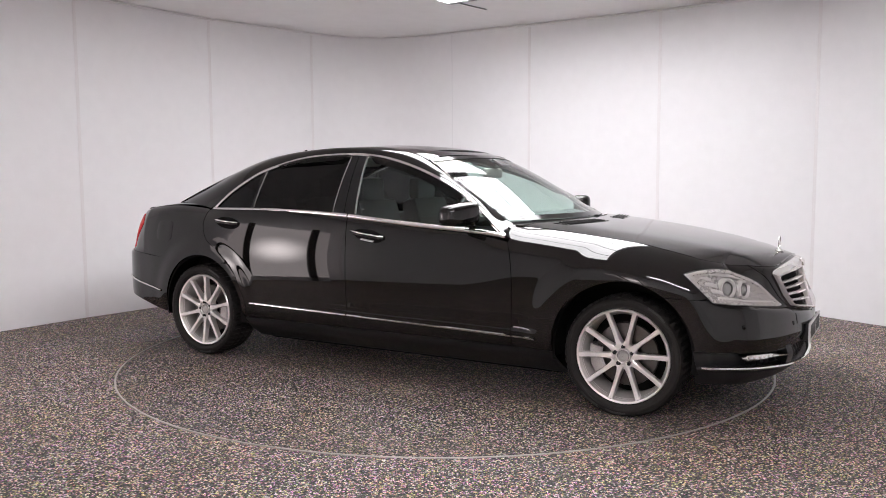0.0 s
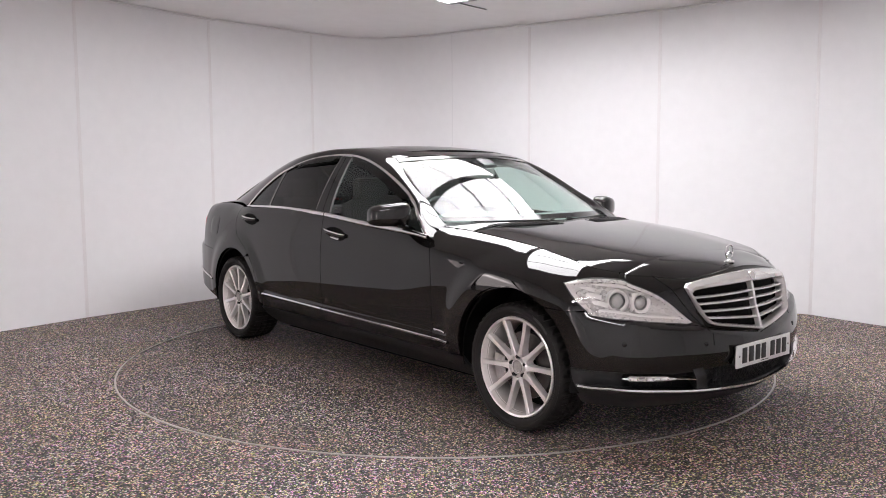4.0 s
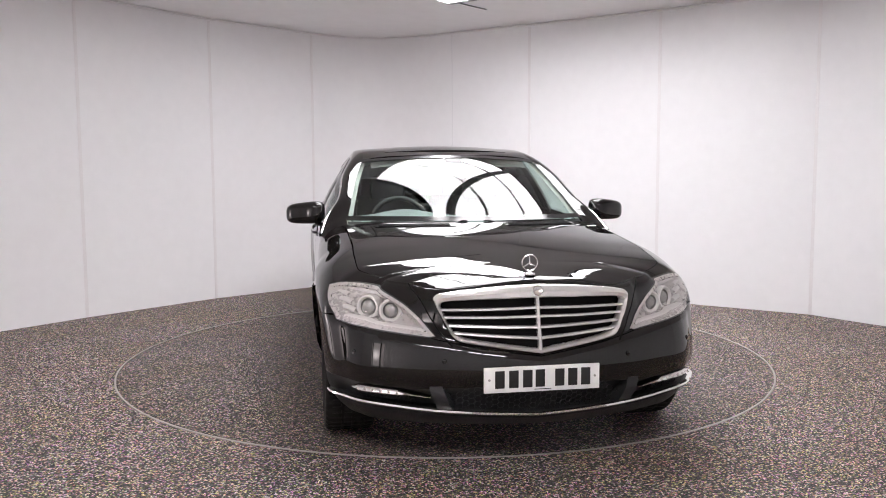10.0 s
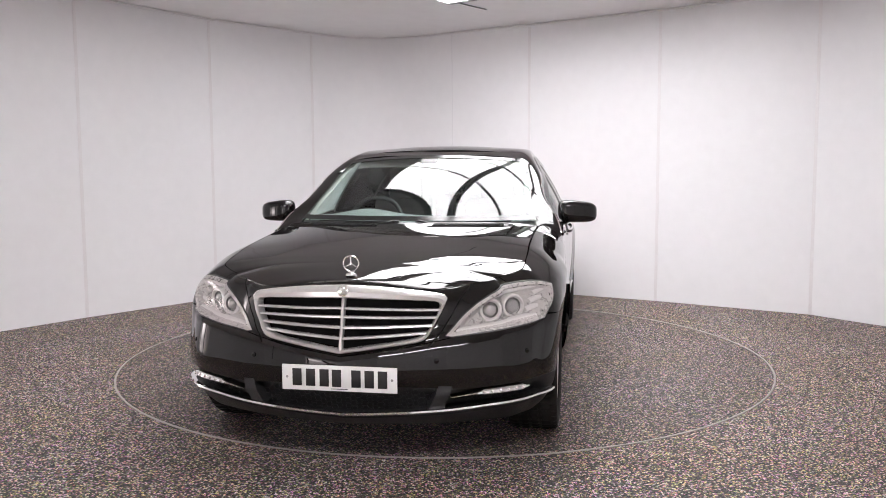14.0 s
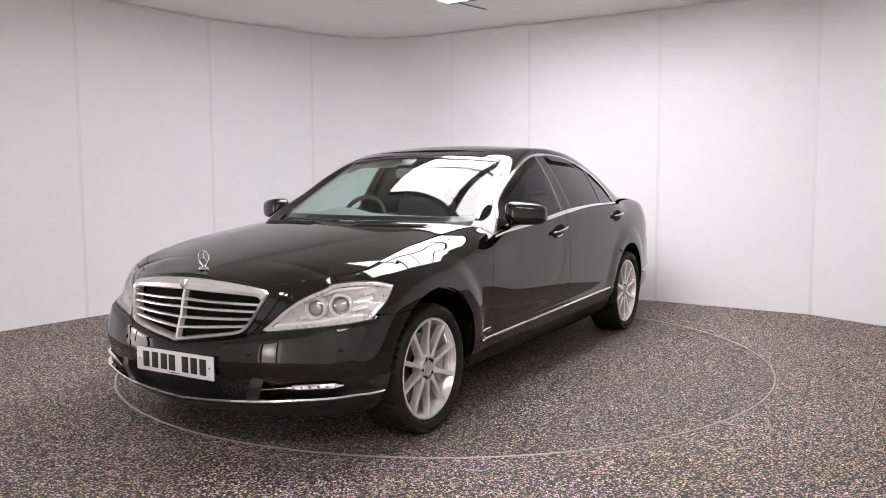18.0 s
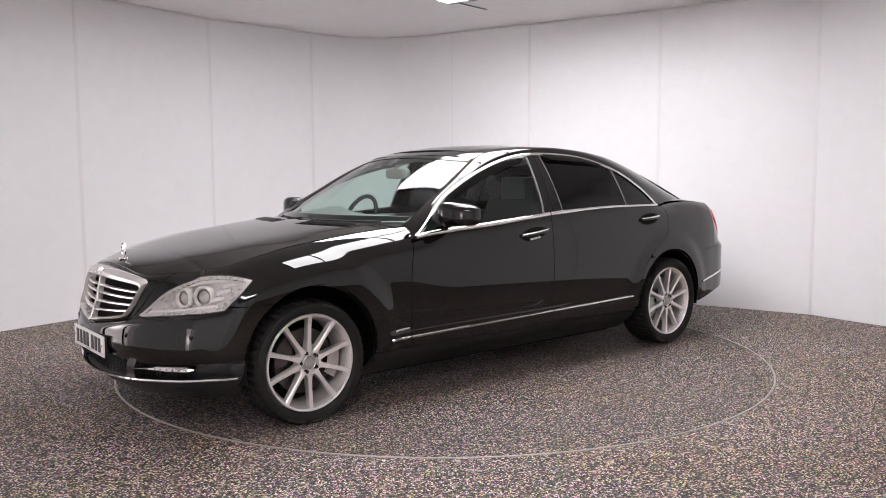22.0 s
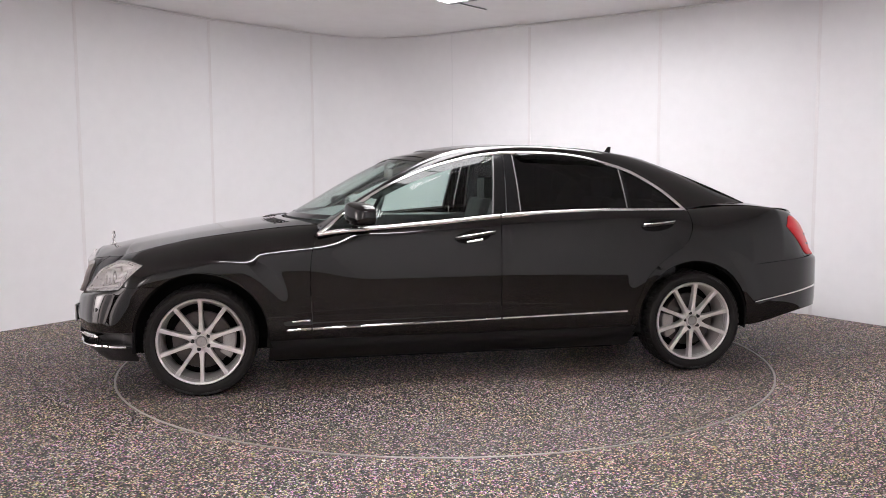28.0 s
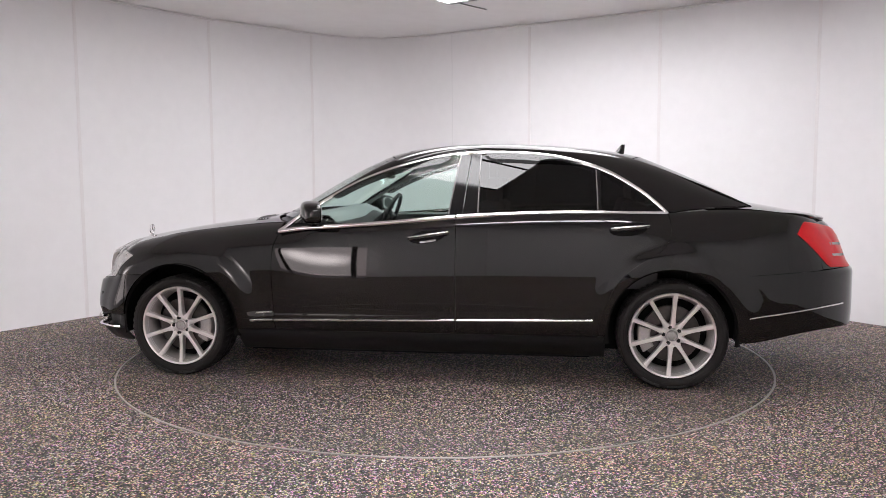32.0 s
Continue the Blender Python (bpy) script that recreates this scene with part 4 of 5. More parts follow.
    for x, axle, spun in ((1.573, 0.3235, (18.0, 3.0)), (-1.5825, 0.3315, (14.0, 14.0))):
        for side, turn in zip((1, -1), spun):
            w = new("wheel", made["wheel"])
            w.parent = car
            w.matrix_basis = pose(x, side * 0.903, axle, 0, 0, 0 if side > 0 else 180) @ pose(0, 0, 0, 0, turn, 0)
            for name in ("tyre", "rim_barrel", "brake_disc", "hub_well", "centre_cap"):
                new(name, made[name]).parent = w
            for a in (62, 92, 240):
                o = new("sidewall_marking", made["sidewall_marking"])
                o.parent = w
                o.matrix_basis = pose(0, 0, 0, 0, a, 0)
            for k in range(10):
                o = new("spoke", made["spoke"])
                o.parent = w
                o.matrix_basis = pose(0, 0, 0, 0, 36 * k + 18, 0)
            c = new("brake_caliper", made["brake_caliper"])
            c.parent = w
            c.matrix_basis = pose(0, 0, 0, 0, -turn + (170 if (x > 0) == (side > 0) else 10), 0)
            for k in range(5):
                a = 2 * math.pi * (k + 0.25) / 5
                b = new("wheel_bolt", made["wheel_bolt"])
                b.parent = w
                b.matrix_basis = pose(0.0515 * math.cos(a), 0.0, 0.0515 * math.sin(a))


# ---- nose: grille, lamps, plate ----


def loop_strip(bm, outer, inner, heights, side=1, out=(1, 0, 0), f=None, mirror=False):
    """A raised frame between two closed (or open) lines of equal length on the skin."""
    f = f or flush
    rows = []
    for k, h in heights:
        rows.append(f(outer * (1 - k) + inner * k, h))
    g = np.stack(rows, 1)
    if mirror:
        g = np.concatenate([g, (g * np.array([1, -1, 1]))[-2::-1]], 0)
    grid(bm, mirrored(g, side), out=out)


def flush(p, proud=0.0):
    return skin(p, proud, False)


def grille(car):
    # left half, from the top's middle round to the bottom's middle
    outer = joined(curve([(3.083, 0.820), (2.9, 0.813), (2.72, 0.798), (2.625, 0.786), (2.580, 0.777), (2.566, 0.762)], 24), curve([(2.566, 0.762), (2.592, 0.713), (2.622, 0.668), (2.655, 0.613), (2.687, 0.586), (2.745, 0.573), (2.9, 0.552), (3.083, 0.528)], 30))
    inner = joined(curve([(3.083, 0.764), (2.9, 0.760), (2.72, 0.754), (2.635, 0.749), (2.608, 0.743), (2.600, 0.732)], 24), curve([(2.600, 0.732), (2.614, 0.70), (2.640, 0.655), (2.670, 0.617), (2.700, 0.598), (2.76, 0.585), (2.9, 0.566), (3.083, 0.543)], 30))
    g = thing_part(car, "grille_frame", SATIN, "satin chrome grille surround")
    bm = bmesh.new()
    loop_strip(bm, outer, inner, ((0.0, -0.01), (0.0, 0.010), (0.12, 0.020), (0.5, 0.026), (0.88, 0.018), (1.0, 0.008), (1.0, -0.03)), mirror=True)
    put(bm, g)
    # cross bars, sagging to the middle, and the upright
    for zs, zm in ((0.712, 0.720), (0.680, 0.682), (0.646, 0.636), (0.615, 0.590)):
        bm = bmesh.new()
        edge = float(np.interp(-zs, -inner[24:, 1], inner[24:, 0]))
        p = curve([(edge, zs), ((edge + 3.083) / 2, (zs + zm) / 2 - 0.001), (3.083, zm)], 14)
        rows = [flush(p + np.array([0, dz]), h) for dz, h in ((0.0050, -0.016), (0.0055, 0.004), (0.003, 0.008), (-0.003, 0.008), (-0.0055, 0.004), (-0.0050, -0.016))]
        q = np.stack(rows, 1)
        q = np.concatenate([q, (q * np.array([1, -1, 1]))[-2::-1]], 0)
        grid(bm, q, out=(1, 0, 0))
        part("grille_bar", bm, SATIN, g)
    bm = bmesh.new()
    zz = np.linspace(0.768, 0.54, 12)
    q = flush(np.stack([np.full(12, 3.083), zz], 1), 0.0)
    rows = [q + np.array([h, y, 0]) for y, h in ((0.007, -0.02), (0.007, 0.008), (0.003, 0.013), (-0.003, 0.013), (-0.007, 0.008), (-0.007, -0.02))]
    grid(bm, np.stack(rows, 1), out=(1, 0, 0))
    part("grille_upright", bm, SATIN, g)
    bm = bmesh.new()
    rows = [flush(inner * (1 - k) + np.array([3.083, 0.655]) * k, -0.045) for k in np.linspace(0, 1, 6)]
    q = np.stack(rows, 1)
    q[:, -1, 1] = 0
    q = np.concatenate([q, (q * np.array([1, -1, 1]))[-2::-1]], 0)
    grid(bm, q, out=(1, 0, 0))
    part("grille_backing", bm, DARK, g, "black radiator gap")
    bm = bmesh.new()
    lathe(bm, [(0.024, -0.006), (0.024, 0.002), (0.020, 0.004), (0.017, 0.002), (0.001, 0.002)], 28)
    top = flush(np.array([(3.083, 0.795)]), 0.026)[0]
    bmesh.ops.transform(bm, matrix=Matrix.Translation(top) @ Matrix.Rotation(radians(-90), 4, "Z") @ Matrix.Rotation(radians(20), 4, "X"), verts=bm.verts)
    part("round_badge", bm, CHROME, g)
    # ring ornament standing on the bonnet
    o = thing_part(car, "bonnet_ornament", CHROME, "upright chrome ring ornament")
    bm = bmesh.new()
    cx, cz, r = 2.225, 0.903, 0.036
    tube(bm, [(cx, r * math.cos(w), cz + r * math.sin(w)) for w in np.linspace(0, 2 * math.pi, 33)], 0.0032, 8, False)
    for w in (90, 210, 330):
        tube(bm, [(cx, 0, cz), (cx, r * math.cos(radians(w)), cz + r * math.sin(radians(w)))], [0.0045, 0.0012], 6)
    tube(bm, [(cx, 0, cz - r), (cx, 0, cz - r - 0.018)], 0.0045, 8)
    lathe_at(bm, [(0.026, -0.002), (0.024, 0.006), (0.012, 0.009), (0.006, 0.014), (0.001, 0.014)], (cx, 0, 0.852), 20)
    put(bm, o)


def thing_part(car, name, mat, label=""):
    me = bpy.data.meshes.new(name)
    me.materials.append(mat)
    ob = new(name, me)
    ob.parent = car
    if label:
        ob["label"] = label
    return ob


def put(bm, ob):
    bm.to_mesh(ob.data)
    bm.free()
    ob.data.shade_smooth()
    ob.data.set_sharp_from_angle(angle=radians(38))


def lathe_at(bm, profile, at, steps):
    rows = lathe(bm, profile, steps, "z")
    bmesh.ops.translate(bm, vec=at, verts=[v for r in rows for v in r])


def shrink(loop, d):
    """Moves a closed outline inwards by d."""
    t = np.roll(loop, -1, 0) - np.roll(loop, 1, 0)
    t /= np.linalg.norm(t, axis=1, keepdims=True)
    n = np.stack([t[:, 1], -t[:, 0]], 1)
    c = loop.mean(0)
    if ((c - loop) * n).sum() < 0:
        n = -n
    return loop + n * d


def headlamps(car):
    loop = LAMP_LINE
    mid = loop.mean(0)
    closed = lambda q: np.concatenate([q, q[:1]])

    def laid(bm, rows, side):
        grid(bm, mirrored(np.stack(rows, 1), side), out=(1, side, 0.2))
    for side in (1, -1):
        lamp = thing_part(car, "headlamp", BOWL, "clear headlamp with twin round lenses and a light strip along its lower edge")
        bm = bmesh.new()
        rows = [flush(closed(shrink(loop, d)), h) for d, h in ((0.0, 0.0005), (0.003, 0.0035), (0.015, 0.0030), (0.021, -0.005))]
        for k, h in ((0.10, -0.026), (0.25, -0.045), (0.6, -0.052), (0.999, -0.054)):
            q = closed(shrink(loop, 0.021) * (1 - k) + mid * k)
            rows.append(flush(q, h * np.interp(q[:, 0], [2.04, 2.11], [0.45, 1.0])))
        laid(bm, rows, side)
        put(bm, lamp)
        # dark outline where the lamp meets the wings
        bm = bmesh.new()
        laid(bm, [flush(closed(shrink(loop, d)), h) for d, h in ((-0.004, -0.004), (-0.003, 0.002), (0.0, 0.003), (0.003, 0.0015))], side)
        part("lamp_seal", bm, BLACK, lamp)
        # cover glass
        bm = bmesh.new()
        laid(bm, [flush(closed(loop * (1 - k) + mid * k), 0.0055 + 0.004 * k) for k in (0.0, 0.15, 0.4, 0.7, 0.999)], side)
        part("lamp_glass", bm, LENS, lamp).visible_shadow = False
        # pale brow under the upper edge
        bm = bmesh.new()
        hi = curve([(1.985, 0.795), (2.06, 0.797), (2.18, 0.787), (2.27, 0.772), (2.35, 0.750), (2.42, 0.716), (2.475, 0.676)], 26)
        lo = curve([(2.012, 0.778), (2.06, 0.775), (2.18, 0.761), (2.27, 0.752), (2.34, 0.738), (2.41, 0.706), (2.470, 0.668)], 26)
        laid(bm, [flush(hi, -0.004), flush(hi * 0.7 + lo * 0.3, -0.006), flush(lo * 0.8 + hi * 0.2, -0.010), flush(lo, -0.016), flush(lo + np.array([0, -0.002]), -0.05)], side)
        part("lamp_brow", bm, BROW, lamp)
        # twin projectors with bright rings
        for (u, z), r, ax in (((2.158, 0.703), 0.050, (0.82, 0.52, 0.05)), ((2.345, 0.692), 0.047, (0.93, 0.33, 0.05))):
            c = flush(np.array([(u, z)]), -0.030)[0]
            m = Matrix.Translation(c) @ Vector((0, 1, 0)).rotation_difference(Vector(ax).normalized()).to_matrix().to_4x4()
            for name, prof, mat in (("lens_ring", [(r + 0.008, -0.05), (r + 0.007, -0.004), (r + 0.003, 0.004), (r - 0.003, 0.005), (r - 0.008, 0.0), (r - 0.011, -0.008)], BROW),
                                    ("lens_shroud", [(r - 0.011, -0.008), (r - 0.0125, -0.004), (r - 0.0145, -0.006), (r - 0.016, -0.016)], SHROUD),
                                    ("projector_lens", [(r - 0.016, -0.016), (r - 0.019, -0.008), (r - 0.026, -0.001), (r - 0.035, 0.002), (0.001, 0.0035)], LAMPLENS)):
                b2 = bmesh.new()
                lathe(b2, prof, 32)
                bmesh.ops.transform(b2, matrix=m, verts=b2.verts)
                if side < 0:
                    bmesh.ops.transform(b2, matrix=Matrix.Diagonal((1, -1, 1, 1)), verts=b2.verts)
                    bmesh.ops.reverse_faces(b2, faces=b2.faces)
                part(name, b2, mat, lamp)
        # webs of the reflector between and beside the projectors
        for p in ([(2.275, 0.742), (2.285, 0.70), (2.290, 0.655)], [(2.250, 0.738), (2.256, 0.70), (2.262, 0.66)], [(2.455, 0.672), (2.462, 0.650), (2.470, 0.635)], [(2.485, 0.655), (2.492, 0.643), (2.50, 0.63)]):
            q = curve(p, 8)
            bm = bmesh.new()
            laid(bm, [flush(q + np.array([du, 0]), h) for du, h in ((0.0, -0.05), (0.001, -0.026), (0.007, -0.022), (0.011, -0.05))], side)
            part("reflector_web", bm, BOWL, lamp)
        # three stepped fins towards the outer corner
        for (u0, z0), (u1, z1) in (((2.108, 0.682), (2.015, 0.700)), ((2.075, 0.718), (1.975, 0.738)), ((2.040, 0.752), (1.935, 0.776))):
            q = curve([(u0, z0), ((u0 + u1) / 2, (z0 + z1) / 2 + 0.003), (u1, z1)], 8)
            bm = bmesh.new()
            laid(bm, [flush(q + np.array([0, dz]), h) for dz, h in ((0.014, -0.026), (0.011, -0.016), (0.004, -0.013), (-0.003, -0.013), (-0.006, -0.016), (-0.008, -0.028))], side)
            part("reflector_fin", bm, BROW, lamp)
        # light strip along the lower edge, in clear segments
        low = curve([(2.07, 0.657), (2.25, 0.637), (2.42, 0.620), (2.545, 0.608)], 26)
        bm = bmesh.new()
        laid(bm, [flush(low + np.array([0, dz]), h) for dz, h in ((-0.012, -0.010), (-0.010, -0.001), (0.010, -0.001), (0.013, -0.004), (0.014, -0.045))], side)
        strip = part("light_strip", bm, BROW, lamp, "pale strip of small light segments")
        for i in range(1, 25):
            q, w = low[i], (low[i + 1] - low[i - 1]) * 0.19
            bm = bmesh.new()
            g = np.array([[flush((q + w * a + np.array([0, dz]))[None], h)[0] for dz, h in ((-0.0075, 0.0), (-0.005, 0.0035), (0.004, 0.0035), (0.0065, 0.0))] for a in (-1, -0.7, 0.7, 1)])
            grid(bm, mirrored(g, side), out=(1, side, 0.2))
            part("light_segment", bm, CLEAR, strip)


def nose_details(car):
    # number plate with plain bars
    pl = thing_part(car, "number_plate", PLATE, "white number plate with black bars")
    bm = bmesh.new()
    box(bm, 2.422, 2.431, -0.26, 0.26, 0.366, 0.478, 0.003)
    put(bm, pl)
    for y in (-0.190, -0.128, -0.066, -0.010, 0.078, 0.137, 0.196):
        bm = bmesh.new()
        box(bm, 2.4305, 2.4335, y - 0.021, y + 0.021, 0.386, 0.462, 0.001)
        part("plate_bar", bm, BAR, pl)
    for y in (-0.236, 0.238):
        bm = bmesh.new()
        lathe(bm, [(0.0055, 0.0), (0.0055, 0.0015), (0.004, 0.0022), (0.001, 0.0022)], 12)
        bmesh.ops.transform(bm, matrix=pose(2.431, y, 0.424, 0, 0, -90), verts=bm.verts)
        part("plate_screw", bm, SATIN, pl)
    bm = bmesh.new()
    box(bm, 2.4305, 2.4318, -0.036, 0.040, 0.3745, 0.3775)
    part("plate_line", bm, BAR, pl)
    bm = bmesh.new()
    box(bm, 2.37, 2.4215, -0.24, 0.24, 0.375, 0.47, 0.004)
    part("plate_holder", bm, BLACK, pl)
    # bright lip along the bumper's lower edge
    p = curve([(1.99, 0.308), (2.2, 0.305), (2.4, 0.291), (2.63, 0.273), (3.083, 0.251)], 40)
    rows = [flush(p + np.array([0, dz]), h) for dz, h in ((-0.010, 0.0), (-0.008, 0.016), (0.0, 0.022), (0.008, 0.016), (0.010, 0.0))]
    g = np.stack(rows, 1)
    g[-1, :, 1] = 0
    bm = bmesh.new()
    grid(bm, np.concatenate([g, (g * np.array([1, -1, 1]))[-2::-1]], 0), out=(1, 0, 0))
    part("bumper_trim", bm, CHROME, car, "bright chrome lip")
    for side in (1, -1):
        # shut line between the lamp and the grille
        bm = bmesh.new()
        band(bm, [(2.42, 0.815), (2.50, 0.752), (2.55, 0.684), (2.602, 0.618), (2.665, 0.560)], 0.006, 0.0012, side, flush, 30)
        part("shut_line", bm, DARK, car)
        # daytime lamp in its bright housing
        p = curve([(2.19, 0.362), (2.33, 0.357), (2.46, 0.349), (2.57, 0.338)], 20)
        wid = np.interp(np.linspace(0, 1, 21), [0, 0.08, 0.6, 0.72, 1], [0.004, 0.012, 0.011, 0.006, 0.003])
        bm = bmesh.new()
        rows = [flush(p + np.stack([wid * 0, wid * k], 1), h) for k, h in ((-1, -0.04), (-1, 0.002), (-0.5, 0.007), (0.5, 0.007), (1, 0.002), (1, -0.04))]
        grid(bm, mirrored(np.stack(rows, 1), side), out=(1, side, 0))
        fog = part("daytime_lamp", bm, CHROME, car, "slim bright daytime lamp")
        for q in p[2:13:2]:
            bm = bmesh.new()
            bmesh.ops.create_icosphere(bm, subdivisions=1, radius=0.0075, matrix=Matrix.Translation(mirrored(flush(q[None], 0.006)[0], side)))
            part("lamp_bead", bm, CLEAR, fog)
        # painted divider between the centre and the outer intake
        bm = bmesh.new()
        lo, hi = [(2.60, 0.270), (2.67, 0.266)], [(2.56, 0.385), (2.62, 0.388)]
        grid(bm, mirrored(flush(coons(lo, hi, [lo[0], hi[0]], [lo[1], hi[1]], 6, 10), 0.001), side), out=(1, side, 0), fold=0.06)
        part("bumper_divider", bm, BLACK, car)
        # parking sensors and the towing-eye cover
        for u, z in ((2.2, 0.52), (2.63, 0.50)):
            bm = bmesh.new()
            c = flush(np.array([(u, z), (u, z + 0.001)]), 0.001)
            lathe(bm, [(0.011, -0.004), (0.011, 0.001), (0.009, 0.002), (0.001, 0.002)], 20)
            ax = Vector((c[0][0] - 1.2, c[0][1] * 1.3, 0)).normalized()
            bmesh.ops.transform(bm, matrix=Matrix.Translation(c[0]) @ Vector((0, 1, 0)).rotation_difference(ax).to_matrix().to_4x4(), verts=bm.verts)
            if side < 0:
                bmesh.ops.transform(bm, matrix=Matrix.Diagonal((1, -1, 1, 1)), verts=bm.verts)
                bmesh.ops.reverse_faces(bm, faces=bm.faces)
            part("parking_sensor", bm, GLOSS, car)
    bm = bmesh.new()
    lo, hi = [(2.68, 0.492), (2.735, 0.489)], [(2.68, 0.547), (2.735, 0.544)]
    grid(bm, mirrored(flush(coons(lo, hi, [lo[0], hi[0]], [lo[1], hi[1]], 4, 4), 0.0025), -1), out=(1, -1, 0), fold=0.004)
    part("towing_cover", bm, PAINT, car)
    # honeycomb in the lower intake
    bm = bmesh.new()
    for i in range(60):
        for j in range(4):
            u = 2.25 + i * 0.0278
            if u > 3.07 or (2.50 < u < 2.66):
                continue
            zl = float(np.interp(u, [2.2, 2.4, 2.63, 3.083], [0.305, 0.291, 0.273, 0.251])) + 0.018
            z = zl + j * 0.027 + (i % 2) * 0.0135
            if z > float(np.interp(u, [2.15, 2.3, 2.5, 2.75, 3.083], [0.35, 0.345, 0.335, 0.38, 0.375])) - 0.012:
                continue
            for side in (1, -1):
                c = mirrored(flush(np.array([(u, z)]), -0.045)[0], side)
                tube(bm, [c + np.array([0, 0.014 * math.cos(w) * (1 if u > 2.5 else 0.75), 0.014 * math.sin(w)]) for w in np.radians(np.arange(0, 361, 60))], 0.0022, 4, False)
    tagged(part("intake_honeycomb", bm, BLACK, car), kind="stuff")


# ---- sides ----


def ellipsoid(bm, c, r, power=2.4, seg=28, ring=16):
    def sp(v, p):
        return math.copysign(abs(v) ** (2 / p), v)
    g = np.array([[(c[0] + r[0] * sp(math.cos(b), power) * sp(math.cos(a), power), c[1] + r[1] * sp(math.cos(b), power) * sp(math.sin(a), power), c[2] + r[2] * sp(math.sin(b), power))
                   for b in np.linspace(-math.pi / 2, math.pi / 2, ring)] for a in np.linspace(0, 2 * math.pi, seg)])
    grid(bm, g)
    bmesh.ops.remove_doubles(bm, verts=bm.verts, dist=1e-5)
    return g


def side_details(car):
    for side in (1, -1):
        # chrome strip along the doors, in three lengths
        for x0, x1 in ((1.07, 0.925), (0.916, -0.258), (-0.270, -1.105)):
            bm = bmesh.new()
            band(bm, [(x, 0.374 + (1.07 - x) / 2.175 * 0.043) for x in np.linspace(x0, x1, 8)], 0.017, 0.012, side, flush, 30)
            part("door_strip", bm, CHROME, car, "slim chrome door strip")
        bm = bmesh.new()
        band(bm, [(1.035, 0.424), (0.985, 0.428), (0.93, 0.430)], 0.011, 0.005, side, flush, 8)
        part("wing_badge", bm, CHROME, car)
        bm = bmesh.new()
        band(bm, [(-2.02, 0.446), (-2.24, 0.477), (-2.46, 0.509), (-2.62, 0.520)], 0.014, 0.010, side, flush, 30)
        part("rear_bumper_strip", bm, CHROME, car)
        # handles
        for x0, z0, x1, z1 in ((0.03, 0.915, -0.222, 0.950), (-1.214, 0.975, -1.435, 0.995)):
            h = thing_part(car, "door_handle", CHROME, "chrome-topped pull handle over a flat disc dark as its shaded cup")
            bm = bmesh.new()
            k = np.linspace(0, 1, 13)
            p = np.stack([x0 + (x1 - x0) * k, z0 + (z1 - z0) * k], 1)
            hp = 0.012 + 0.028 * np.sin(k * math.pi) ** 0.5
            q = mirrored(np.array([flush(p[i:i + 1], hp[i])[0] for i in range(13)]), side)
            tube(bm, q + np.array([0, 0, 0.004]), np.interp(k, [0, 0.1, 0.8, 1], [0.004, 0.0065, 0.0065, 0.004]), 10)
            put(bm, h)
            bm = bmesh.new()
            q2 = q + np.array([0, -0.003 * side, -0.008])
            tube(bm, q2, np.interp(k, [0, 0.1, 0.8, 1], [0.006, 0.011, 0.011, 0.005]), 10)
            part("handle_grip", bm, PAINT, h)
            # flat dark disc on the door paints the shade of the hollow
            cx, cz = (x0 + x1) / 2 + 0.008, (z0 + z1) / 2 - 0.010
            a = np.linspace(0, 2 * math.pi, 33)
            rows = []
            for r, d in ((1.0, 0.0008), (0.97, 0.0016), (0.7, 0.0014), (0.3, 0.0012), (0.001, 0.0012)):
                lean = (z1 - z0) / (x1 - x0)
                pts = np.stack([cx + 0.115 * r * np.cos(a), cz + 0.041 * r * np.sin(a) + lean * 0.115 * r * np.cos(a)], 1)
                rows.append(flush(pts, d))
            bm = bmesh.new()
            grid(bm, mirrored(np.stack(rows, 1), side), out=(0, side, 0.2))
            part("cup_shade", bm, DARK, h)
            # added chrome crescent stands in for the ceiling light mirrored in the cup
            if x0 > 0:
                bm = bmesh.new()
                band(bm, [(cx + 0.045, cz - 0.036), (cx, cz - 0.031), (cx - 0.055, cz - 0.022)], 0.014, 0.008, side, flush, 10)
                part("cup_glint", bm, CHROME, h)
        # mirrors
        mir = thing_part(car, "door_mirror", PAINT, "black door mirror with a slim indicator line")
        bm = bmesh.new()
        g = ellipsoid(bm, (0, 0, 0), (0.080, 0.122, 0.073), 3.8)
        for v in bm.verts:
            k = (v.co.y + 0.105) / 0.21
            v.co.x += -0.035 * k * k + 0.02
            v.co.z *= 1.0 - 0.16 * k
            v.co.z += 0.012 * (1 - k)
            if v.co.x < 0:
                v.co.x *= 0.55
        m = Matrix.Translation((0.605, 0.985, 1.068)) @ Matrix.Rotation(radians(14), 4, "Z")
        bmesh.ops.transform(bm, matrix=m, verts=bm.verts)
        tube(bm, [(0.66, 0.84, 0.985), (0.655, 0.885, 0.998), (0.63, 0.92, 1.012)], [0.022, 0.018, 0.02], 10, True, ((0, 0, 1), 0.7))
        if side < 0:
            bmesh.ops.transform(bm, matrix=Matrix.Diagonal((1, -1, 1, 1)), verts=bm.verts)
        bmesh.ops.recalc_face_normals(bm, faces=bm.faces)
        put(bm, mir)
        bm = bmesh.new()
        pts = [m @ Vector((0.066 * math.cos(w) - 0.035 * ((0.107 * math.sin(w) + 0.105) / 0.21) ** 2 + 0.0215, 0.107 * math.sin(w), 0.006)) for w in np.linspace(-0.2, 1.35, 16)]
        tube(bm, [(p.x, p.y * side, p.z) for p in pts], 0.0035, 6)
        part("indicator_line", bm, CLEAR, mir)
        bm = bmesh.new()
